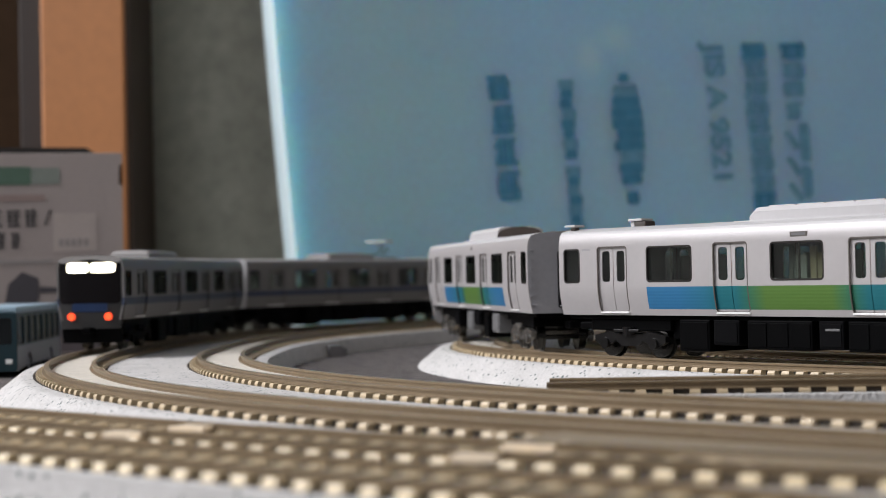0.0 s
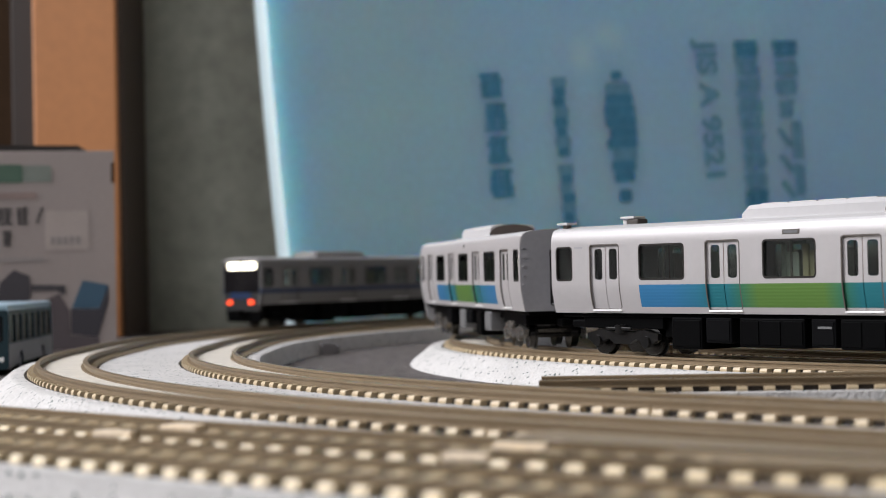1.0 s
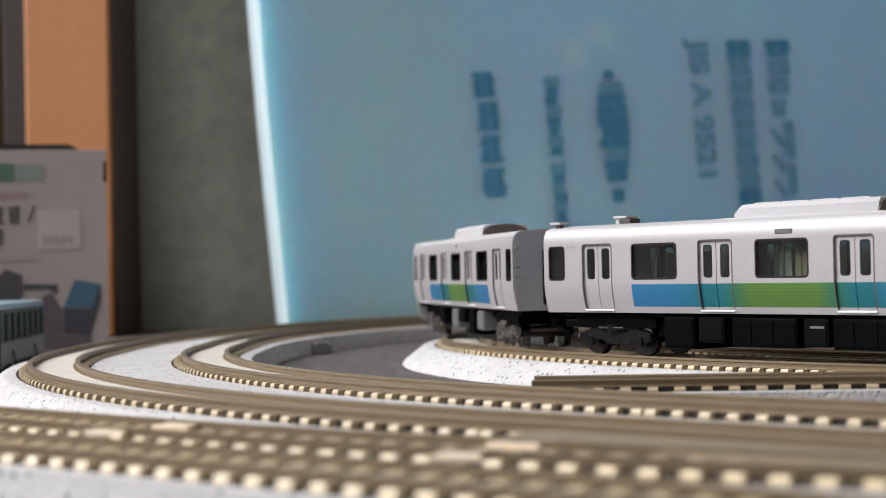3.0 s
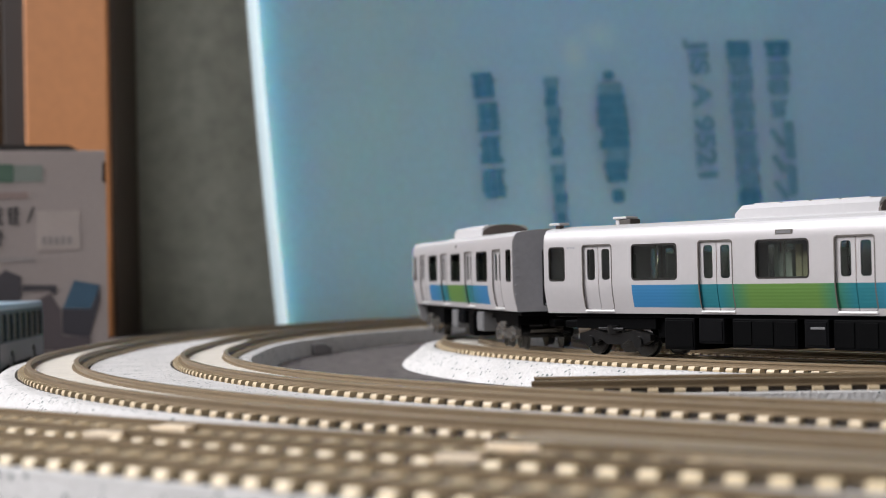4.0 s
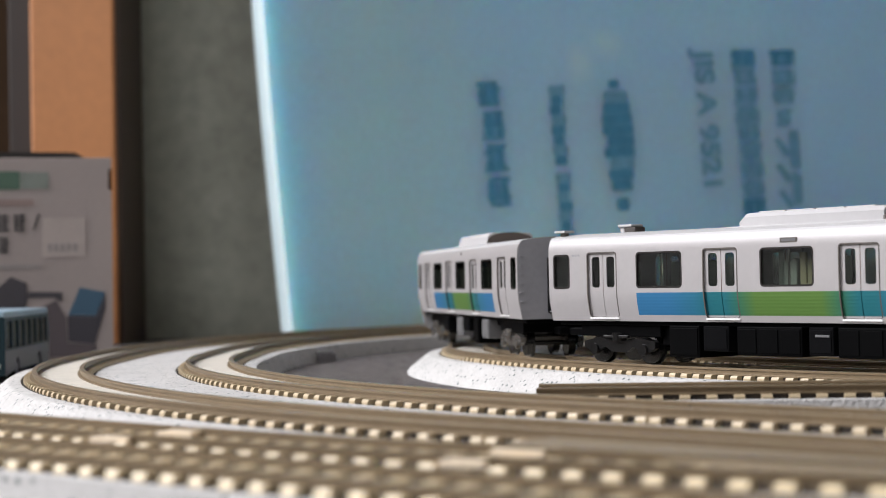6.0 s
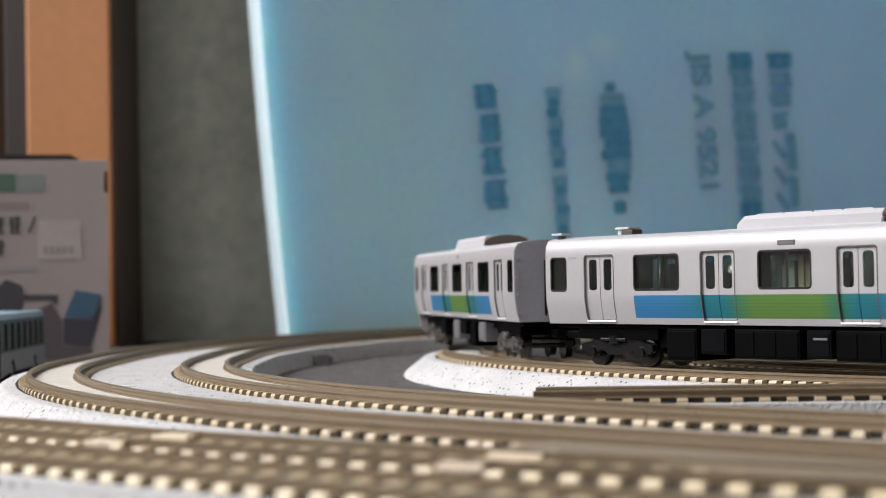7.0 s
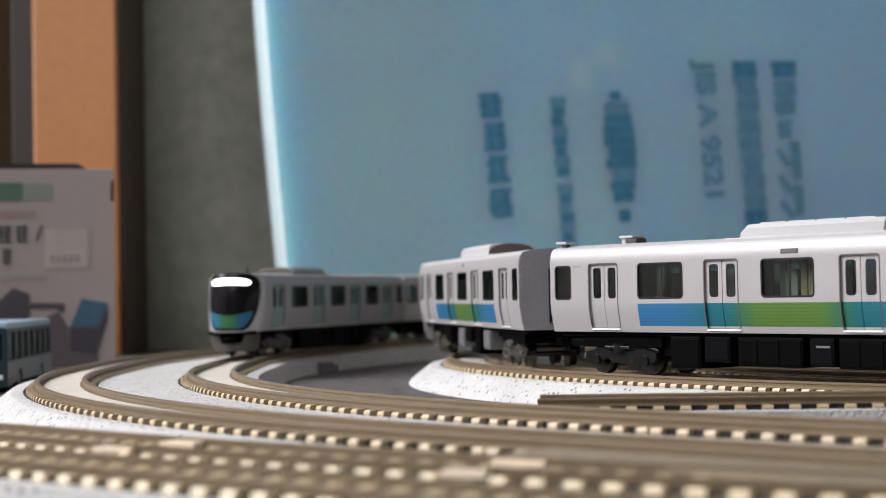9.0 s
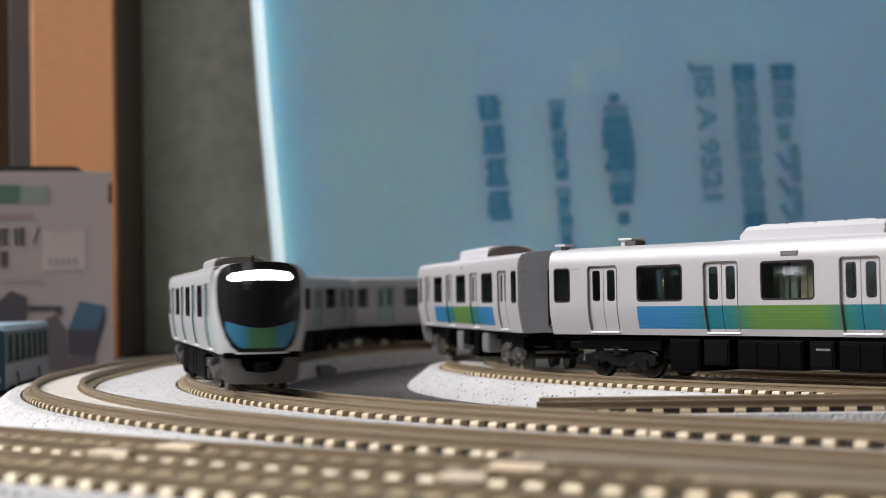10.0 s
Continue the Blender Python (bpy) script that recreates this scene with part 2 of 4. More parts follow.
nodes_of(M_BLACK)[1].inputs["Specular IOR Level"].default_value = 0.22
M_FRONTBLUE = mat("dark_blue_front", (0.012, 0.03, 0.085), 0.3, 0, 0.05)
M_LEDWHITE = mat("white_led", (1.0, 0.98, 0.98), 0.3, 0, 0, glow=5.0, bump=0)
M_WARMLAMP = mat("warm_sign_lamp", (1.0, 0.92, 0.70), 0.3, 0, 0, glow=6.0, bump=0)
M_TAIL = mat("red_tail_lamp", (1.0, 0.085, 0.025), 0.3, 0, 0, glow=1.8, bump=0)
M_LOWSKIRT = mat("dark_brown_skirt", (0.055, 0.05, 0.047), 0.5, 0, 0.1)
M_SKIRT = mat("grey_skirt", (0.07, 0.07, 0.073), 0.45, 0, 0.08)
M_CARD = mat("white_card", (0.365, 0.31, 0.29), 0.6, 0, 0.05, 40, 600, 0.05)
M_CARDTOP = mat("dark_flap_inside_shade", (0.03, 0.025, 0.022), 0.8, 0, 0.1)
M_BUS_TEAL = mat("teal_bus_paint", (0.008, 0.028, 0.037), 0.35, 0, 0.06)
M_BUS_WHITE = mat("white_bus_paint", (0.20, 0.20, 0.215), 0.35, 0, 0.05)
M_BUS_GLASS = mat("dark_bus_window", (0.006, 0.009, 0.011), 0.15, 0, 0.1)
M_RUBBER = mat("tyre_rubber", (0.02, 0.02, 0.02), 0.7, 0, 0.1)


def plain(name, col, rough=0.6):
    return mat(name, col, rough, 0, 0.08, 80, 900, 0.05)


# ---- mesh helpers (all in mm) ----


def part(name, bm, material, parent=None, label="", smooth=None):
    """Links a bmesh given in mm as one mesh object."""
    bmesh.ops.scale(bm, vec=(MM, MM, MM), verts=bm.verts)
    bmesh.ops.recalc_face_normals(bm, faces=bm.faces)
    me = bpy.data.meshes.new(name)
    bm.to_mesh(me)
    bm.free()
    for mm in (material if isinstance(material, (list, tuple)) else [material]):
        me.materials.append(mm)
    ob = new(name, me)
    if smooth is not None:
        me.shade_smooth()
        me.set_sharp_from_angle(angle=radians(smooth))
    if parent is not None:
        ob.parent = parent
    if label:
        ob["label"] = label
    return ob


def box_bm(x0, x1, y0, y1, z0, z1, bevel=0.0, bm=None):
    bm = bm or bmesh.new()
    r = bmesh.ops.create_cube(bm, size=1)
    for v in r["verts"]:
        v.co = ((x0 + x1) / 2 + v.co.x * (x1 - x0), (y0 + y1) / 2 + v.co.y * (y1 - y0), (z0 + z1) / 2 + v.co.z * (z1 - z0))
    if bevel:
        es = {e for v in r["verts"] for e in v.link_edges}
        bmesh.ops.bevel(bm, geom=list(es), offset=bevel, segments=2, affect="EDGES", profile=0.5)
    return bm


def cyl_bm(p, axis, r, length, seg=20, bm=None, r2=None):
    bm = bm or bmesh.new()
    q = Vector(axis).to_track_quat("Z", "Y").to_matrix().to_4x4()
    bmesh.ops.create_cone(bm, cap_ends=True, segments=seg, radius1=r, radius2=r if r2 is None else r2, depth=length, matrix=Matrix.Translation(p) @ q)
    return bm


def rrect(u0, u1, v0, v1, r, n=4):
    pts = []
    for cu, cv, a0 in ((u1 - r, v1 - r, 0), (u0 + r, v1 - r, 90), (u0 + r, v0 + r, 180), (u1 - r, v0 + r, 270)):
        for i in range(n + 1):
            a = radians(a0 + 90 * i / n)
            pts.append((cu + r * math.cos(a), cv + r * math.sin(a)))
    return pts


def plate(outer, holes, to3, depth, cuts_u=(), cuts_v=()):
    """A plate with holes, drawn in (u, v), bent by to3(u, v, w), of that thickness."""
    bm = bmesh.new()
    for loop in [outer, *holes]:
        vs = [bm.verts.new((a, b, 0)) for a, b in loop]
        for i, v in enumerate(vs):
            bm.edges.new((v, vs[(i + 1) % len(vs)]))
    bmesh.ops.triangle_fill(bm, use_beauty=True, use_dissolve=False, edges=bm.edges[:])
    for k, cuts in ((0, cuts_u), (1, cuts_v)):
        for c in cuts:
            no = (1, 0, 0) if k == 0 else (0, 1, 0)
            co = (c, 0, 0) if k == 0 else (0, c, 0)
            bmesh.ops.bisect_plane(bm, geom=bm.verts[:] + bm.edges[:] + bm.faces[:], plane_co=co, plane_no=no, dist=1e-5)
    r = bmesh.ops.extrude_face_region(bm, geom=bm.faces[:])
    for v in r["geom"]:
        if isinstance(v, bmesh.types.BMVert):
            v.co.z = -depth
    for v in bm.verts:
        v.co = to3(v.co.x, v.co.y, v.co.z)
    return bm


def sweep(profile, stations, closed=True):
    """Extrudes a profile of (d, z) along stations, each a function of (d, z)."""
    bm = bmesh.new()
    rings = [[bm.verts.new(st(d, z)) for d, z in profile] for st in stations]
    n = len(profile)
    for a, b in zip(rings, rings[1:]):
        for i in range(n if closed else n - 1):
            bm.faces.new((a[i], a[(i + 1) % n], b[(i + 1) % n], b[i]))
    if closed:
        bm.faces.new(rings[0])
        bm.faces.new(rings[-1][::-1])
    return bm


def empty(name, m, **tags):
    ob = new(name)
    ob.empty_display_size = 0.01
    ob.matrix_world = m
    return tagged(ob, **tags)


# ---- room ----


def slab(name, x0, x1, y0, y1, z0, z1, m, label, category, bevel=0.0, kind="structure"):
    return tagged(part(name, box_bm(x0, x1, y0, y1, z0, z1, bevel), m), label, category, kind=kind)


slab("floor", -1600, 1700, -1500, 1200, -40, 0, M_CARPET, "speckled grey carpet floor under the tracks", "floor")
# Unseen ceiling and right wall, toned down to weaken bounced light.
slab("ceiling", -1600, 1700, -1500, 1200, 2400, 2440, M_WARM_PAINT, "plain warm grey painted ceiling of the room", "ceiling")
slab("wall_right", 1700, 1760, -1500, 1200, 0, 2400, M_TAUPE, "unseen taupe side wall, dark to cut bounced light", "wall")
slab("wall_back", -1600, 1700, 1140, 1200, 0, 2400, M_WARM_PAINT, "plain warm grey back wall", "wall")


def wall_left():
    out = [(-1500, 0), (1200, 0), (1200, 2400), (-1500, 2400)]
    hole = [(-300, 420), (940, 420), (940, 1880), (-300, 1880)]
    bm = plate(out, [hole], lambda u, v, w: (-1600 + w, u, v), 60)
    tagged(part("wall_left", bm, M_WHITE_PAINT), "white side wall with a wide window opening", "wall", kind="structure")


wall_left()


def wall_front():
    out = [(-1600, 0), (1700, 0), (1700, 2400), (-1600, 2400)]
    # Opening made up to let the added fill lamp through.
    hole = [(-1410, 740), (-90, 740), (-90, 1860), (-1410, 1860)]
    bm = plate(out, [hole], lambda u, v, w: (u, -1500 + w, v), 60)
    tagged(part("wall_front", bm, M_TAUPE), "dark taupe wall with an added opening for the fill lamp", "wall", kind="structure")


wall_front()
post = slab("wooden_post", -172.5, -137.2, 690, 743, 0, 900, M_WOOD, "upright orange-brown wooden post, shade painted on one side", "post", 1.2, "thing")
# The post's shaded right side, painted as a dark brown strip.
part("shade_strip", box_bm(-137.15, -135.6, 691.5, 744, 0, 899, 0.3), plain("post_side_shade", (0.06, 0.033, 0.019)), post, "strip painted dark for the post's shaded side")
slab("wall_partition", -160, -10, 745.5, 762, 0, 820, M_GREYGREEN, "upright mottled grey-green panel beside the post", "panel", 1.0)
slab("dark_cupboard", -420, -184.5, 708, 800, 0, 900, M_DARKWOOD, "dark brown wooden cupboard beside the post", "cupboard", 1.5, "thing")
slab("brown_batten", -184, -173, 700, 760, 0, 900, plain("brown_edge", (0.03, 0.021, 0.017)), "narrow brown wooden batten beside the post", "batten", 0.8, "thing")

# ---- tracks ----
C = Vector((207.4, 421.4))      # centre of the outer double curve
R_OUT, R_IN, GAP = 298.5, 265.5, 33.0
C2 = Vector((261.8, 473.6))     # centre of the inner double curve
R_ST, R_TIGHT = 261.7, 165.0
CAR_Z, DROP = 6.8, 0.7            # rail top; lift of the parked cars on their bogies, set to fit the camera's view


def arc_path(c, r, far_len, a1, near_len, middle=0.0):
    """A line that comes in from the right behind, bends round c with a straight piece at 180 degrees, on to a1 degrees, and leaves straight."""
    q = math.pi / 2 * r
    bend = radians(a1 - 90) * r

    def at(s, d):
        if s < far_len:
            return Vector((c.x + far_len - s, c.y + middle + r - d)), 180.0
        s2 = s - far_len
        up = middle
        if s2 > q:
            if s2 < q + middle:
                return Vector((c.x - r + d, c.y + middle - (s2 - q))), 270.0
            s2 -= middle
            up = 0.0
        if s2 < bend:
            a = radians(90) + s2 / r
            return Vector((c.x + (r - d) * math.cos(a), c.y + up + (r - d) * math.sin(a))), math.degrees(a) + 90
        a = radians(a1)
        k = s2 - bend
        p = Vector((c.x + (r - d) * math.cos(a) - k * math.sin(a), c.y + up + (r - d) * math.sin(a) + k * math.cos(a)))
        return p, a1 + 90
    return at, far_len + bend + middle + near_len


def line_path(p0, p1):
    p0, p1 = Vector(p0), Vector(p1)
    u = (p1 - p0).normalized()
    left = Vector((-u.y, u.x))
    h = math.degrees(math.atan2(u.y, u.x))
    return (lambda s, d: (p0 + u * s + left * d, h)), (p1 - p0).length


SLEEPERS = {}


def sleeper_mesh(material, k):
    """The sleeper in one of its two tones, plain or painted lit; k widens it."""
    if material.name not in SLEEPERS:
        bm = bmesh.new()
        vs = []
        for y, top, half in ((-7.2, 5.1, 0.84), (-6.95, 5.5, 0.8), (-2.4, 5.42, 0.74), (2.4, 5.42, 0.74), (6.95, 5.5, 0.8), (7.2, 5.1, 0.84)):
            half *= k
            vs.append([bm.verts.new((h, y, z)) for h, z in ((-half - 0.1, 4.1), (-half, top), (half, top), (half + 0.1, 4.1))])
        for a, b in zip(vs, vs[1:]):
            for i in range(3):
                bm.faces.new((a[i], a[i + 1], b[i + 1], b[i]))
        bm.faces.new(vs[0])
        bm.faces.new(vs[-1][::-1])
        bmesh.ops.scale(bm, vec=(MM, MM, MM), verts=bm.verts)
        bmesh.ops.recalc_face_normals(bm, faces=bm.faces)
        me = bpy.data.meshes.new("sleeper")
        bm.to_mesh(me)
        bm.free()
        me.materials.append(material)
        SLEEPERS[material.name] = me
    return SLEEPERS[material.name]


def rail_profile(h):
    """The rail's outline, h mm high over the sleepers."""
    half = [(0.95, 0.0), (0.95, 0.12), (0.32, 0.22), (0.32, 0.62), (0.55, 0.7), (0.55, 0.93), (0.42, 1.0)]
    return [(-d, 5.48 + z * h) for d, z in half] + [(d, 5.48 + z * h) for d, z in reversed(half)]



def track(name, label, at, s0, s1, offs=(0.0,), step=None, group="", pitch=4.2, shoulder=(10.8, 15.6, 16.2), rail_h=1.3, bed_z=5.47, front=False, bed_mat=None):
    """One length of model track: ballast, tie bed, rails and sleepers, for tracks at the offsets."""
    top = empty(name, Matrix.Identity(4), label=label, category="model track", group=group)
    n = max(2, int((s1 - s0) / 4.0))
    ss = [s0 + (s1 - s0) * i / n for i in range(n + 1)]

    def station(s):
        def st(d, z):
            p, _ = at(s, d)
            return (p.x, p.y, z)
        return st
    sts = [station(s) for s in ss]
    a, b = min(offs), max(offs)
    t0, t1, t2 = shoulder
    prof = [(a - t2, 0.0), (a - t1, 0.9), (a - t0, 4.6), (a - t0 + 0.8, 4.8), (a - 7.8, 4.75)]
    beds = []
    for o in sorted(offs):
        prof += [(o - 7.7, 4.3), (o + 7.7, 4.3)]
        for sg in (-1, 1):
            step = [(7.65, 4.1), (7.65, 4.6), (5.75, 4.7), (5.7, 5.36), (4.0, 5.36), (4.0, 4.1)]
            beds.append(([(o + sg * d, z) for d, z in step], bed_mat or M_BED_SHADE))
        beds.append(([(o - 3.95, bed_z), (o + 3.95, bed_z), (o + 3.95, 4.1), (o - 3.95, 4.1)], M_PALEBED))
        if o != b:
            prof += [(o + 7.8, 4.75), (o + GAP - 7.8, 4.75)]
    prof += [(b + 7.8, 4.75), (b + t0 - 0.8, 4.8), (b + t0, 4.6), (b + t0 + 1.6, 0.9), (b + t0 + 1.8, 0.0)]
    part("roadbed", sweep(prof, sts), M_BALLAST, top, "pale stone-textured plastic roadbed", 35)
    for bd, m in beds:
        part("tie_bed", sweep(bd, sts), m, top, "pale bed between the rails" if m is M_PALEBED else "bed under the rail, shade painted into its brown")
    for o in offs:
        for g in (-4.95, 4.95):
            r = part("rail", sweep([(d + o + g, z) for d, z in rail_profile(rail_h)], sts), [M_RAIL, M_RAILTOP], top, "brown rail with a worn top", 30)
            for pg in r.data.polygons:
                if pg.normal.z > 0.9 and pg.center.z > (5.4 + 0.9 * rail_h) * MM:
                    pg.material_index = 1
    me = sleeper_mesh(M_SLEEPER_LIT, 1.15) if front else sleeper_mesh(M_SLEEPER, 1.0)
    for o in offs:
        s = s0 + pitch / 2
        while s < s1:
            p, h = at(s, o)
            sl = new("sleeper", me)
            sl.parent = top
            sl.matrix_local = pose(p.x * MM, p.y * MM, 0, 0, 0, h)
            s += pitch
    return top


STRAIGHT = 30.0
OUTER = arc_path(C, R_OUT, 420, 228, 230, STRAIGHT)


def tracks():
    at, total = OUTER
    q = math.pi / 2 * R_OUT
    cuts = [-40, 420, 420 + q / 2, 420 + q, 420 + q + STRAIGHT, 420 + STRAIGHT + radians(138) * R_OUT, total]
    for a, b in zip(cuts, cuts[1:]):
        kind = "straight" if a in (-40, cuts[3], cuts[5]) else "curved"
        track(kind + "_double_track", kind + " double model track with cream sleepers on pale ballast", at, a + 0.05, b - 0.05, (0.0, GAP), group="outer double track")
    turn = radians(198)
    c3 = C2 + (R_ST - R_TIGHT) * Vector((math.cos(turn), math.sin(turn)))
    tight, _ = arc_path(c3, R_TIGHT, 0, 198, 0)
    wide, total2 = arc_path(C2, R_ST, 0, 240, 90)
    skip = radians(108) * (R_ST - R_TIGHT)

    def at2(s, d):
        return tight(s, d) if s < radians(108) * R_TIGHT else wide(s + skip, d)
    k2 = [0, radians(75) * R_TIGHT, radians(108) * R_TIGHT, radians(150) * R_ST - skip, total2 - skip]
    for a, b in zip(k2, k2[1:]):
        track("inner_double_track", "inner double model track carrying the parked train", at2, a + 0.05, b - 0.05, (0.0, GAP), group="inner double track", pitch=3.1)
    # front tracks: a bending one into the points, and a straight one before it
    turn_mm = 0.112
    n0 = Vector((math.sin(radians(43.5)), math.cos(radians(43.5))))
    mid = Vector((-55.8, 211.5)) + n0 * 7.2
    steps = [mid]
    hh = [-43.5 + turn_mm * k for k in range(0, 190)]
    for a in hh:
        steps.append(steps[-1] + Vector((math.cos(radians(a)), math.sin(radians(a)))))
    back = [mid - Vector((math.cos(radians(-43.5)), math.sin(radians(-43.5)))) * k for k in range(60, 0, -1)]
    line, heads = back + steps, [-43.5] * len(back) + hh + [hh[-1]]

    def atb(s_, d):
        i = min(int(s_), len(line) - 2)
        f = s_ - i
        a = radians(heads[i])
        return line[i].lerp(line[i + 1], f) + Vector((-math.sin(a), math.cos(a))) * d, heads[i]
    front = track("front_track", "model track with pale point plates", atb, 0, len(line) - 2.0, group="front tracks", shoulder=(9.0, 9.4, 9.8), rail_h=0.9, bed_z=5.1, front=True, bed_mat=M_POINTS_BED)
    ua, na = Vector((0.766, -0.643)), Vector((0.643, 0.766))
    pa = Vector((-21.0, 155.6)) + na * 7
    ata, la = line_path(pa - ua * 120, pa + ua * 100)
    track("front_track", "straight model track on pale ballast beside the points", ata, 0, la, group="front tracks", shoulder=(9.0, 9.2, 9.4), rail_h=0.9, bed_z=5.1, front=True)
    for x, y, l, w in ((-40.0, 199.6, 5.6, 4.2), (-33.2, 205.0, 5.2, 4.0), (7.8, 176.0, 6.2, 5.0), (1.8, 166.4, 5.0, 4.4), (-4.0, 186.5, 4.0, 3.0)):
        pl = part("point_plate", box_bm(-l / 2, l / 2, -w / 2, w / 2, 5.3, 6.05, 0.15), M_PLATE, front, "flat pale plastic plate of the points")
        pl.matrix_local = pose(x * MM, y * MM, 0, 0, 0, -24)
    base = [(4, 180.5), (12.5, 190.2), (74, 134), (66, 125)]
    part("points_base", plate(base, [], lambda a_, b_, w: (a_, b_, 5.95 + w), 1.4), M_POINTS, front, "brown plastic base of the points")
    atd, ld = line_path((14.0, 267.2), (150.0, 254.0))
    track("siding_track", "short siding track whose rails end beside the curve", atd, 0, ld, group="siding", shoulder=(8.2, 8.6, 9.0))


tracks()

# ---- trains (heights from the rail top, lengths from the car's middle) ----
HALF, HW = 64.2, 9.6
DOORS = (-48.15, -16.05, 16.05, 48.15)


def inset(v):
    a = 1.0 * max(0.0, (13.6 - v) / 5.9) ** 1.5
    return a + 0.45 * max(0.0, (v - 21.8) / 2.4) ** 2


def side_map(sign, off=0.0):
    return lambda u, v, w: (u, sign * (HW - inset(v) + off + w), v)


CUT_V = (8.4, 9.2, 10.0, 10.8, 11.7, 12.6, 13.6, 21.8, 22.4, 23.0, 23.6)


def car_windows(cab_front):
    w = [(-38.1, -26.0), (-6.05, 6.05), (26.0, 38.1), (-62.6, -57.9)]
    return w + ([(57.9, 62.6)] if not cab_front else [])


def add_sides(top, body, door_mat, cab_front, x1):
    wins = car_windows(cab_front)
    for sign in (-1, 1):
        holes = [rrect(a, b, 14.45, 21.2, 0.75) for a, b in wins]
        holes += [rrect(c - 4.25, c + 4.25, 8.25, 21.45, 0.5, 3) for c in DOORS]
        outer = [(-HALF, 7.75), (x1, 7.75), (x1, 24.2), (-HALF, 24.2)]
        part("side_panel", plate(outer, holes, side_map(sign), 0.5, (), CUT_V), body, top, smooth=40)
        for a, b in wins:
            part("window_pane", plate(rrect(a - 0.15, b + 0.15, 14.3, 21.35, 0.75), [], side_map(sign, -0.32), 0.12), M_PANE, top, "dark tinted window")
            part("window_seal", plate(rrect(a - 0.18, b + 0.18, 14.27, 21.38, 0.85), [rrect(a + 0.16, b - 0.16, 14.61, 21.04, 0.6)], side_map(sign, 0.025), 0.3), M_SEAL, top, "thin dark rubber window seal")
            if b - a > 8:
                part("window_bar", box_bm((a + b) / 2 - 0.2, (a + b) / 2 + 0.2, sign * (HW - 0.75) - 0.12, sign * (HW - 0.75) + 0.12, 14.5, 21.2), M_GASKET, top)
        for c in DOORS:
            for k in (-1, 1):
                a, b = (c - 4.2, c - 0.08) if k < 0 else (c + 0.08, c + 4.2)
                m = (a + b) / 2
                hole = rrect(m - 1.15, m + 1.15, 14.5, 20.7, 0.6)
                leaf = part("door", plate([(a, 8.3), (b, 8.3), (b, 21.4), (a, 21.4)], [hole], side_map(sign, -0.42), 0.3, (), CUT_V), door_mat, top, smooth=40)
                part("door_pane", plate(rrect(m - 1.25, m + 1.25, 14.4, 20.8, 0.6), [], side_map(sign, -0.55), 0.1), M_PANE, leaf)
            part("door_gasket", box_bm(c - 0.14, c + 0.14, sign * (HW - 0.62) - 0.1, sign * (HW - 0.62) + 0.1, 13.7, 21.2), M_SEAM, top, "thin brown rubber seam between the door leaves")
            part("door_step", box_bm(c - 4.2, c + 4.2, sign * (HW - 0.85) - 0.3, sign * (HW - 0.85) + 0.42, 8.12, 8.45, 0.06), M_STEP, top, "thin white step under the door")
            part("door_seal", plate(rrect(c - 4.4, c + 4.4, 8.6, 21.65, 0.7, 3), [rrect(c - 4.15, c + 4.15, 8.3 + 0.35, 21.4, 0.5, 3)], side_map(sign, 0.03), 0.2, (), CUT_V), M_GASKET, top, "thin dark rubber door seal")


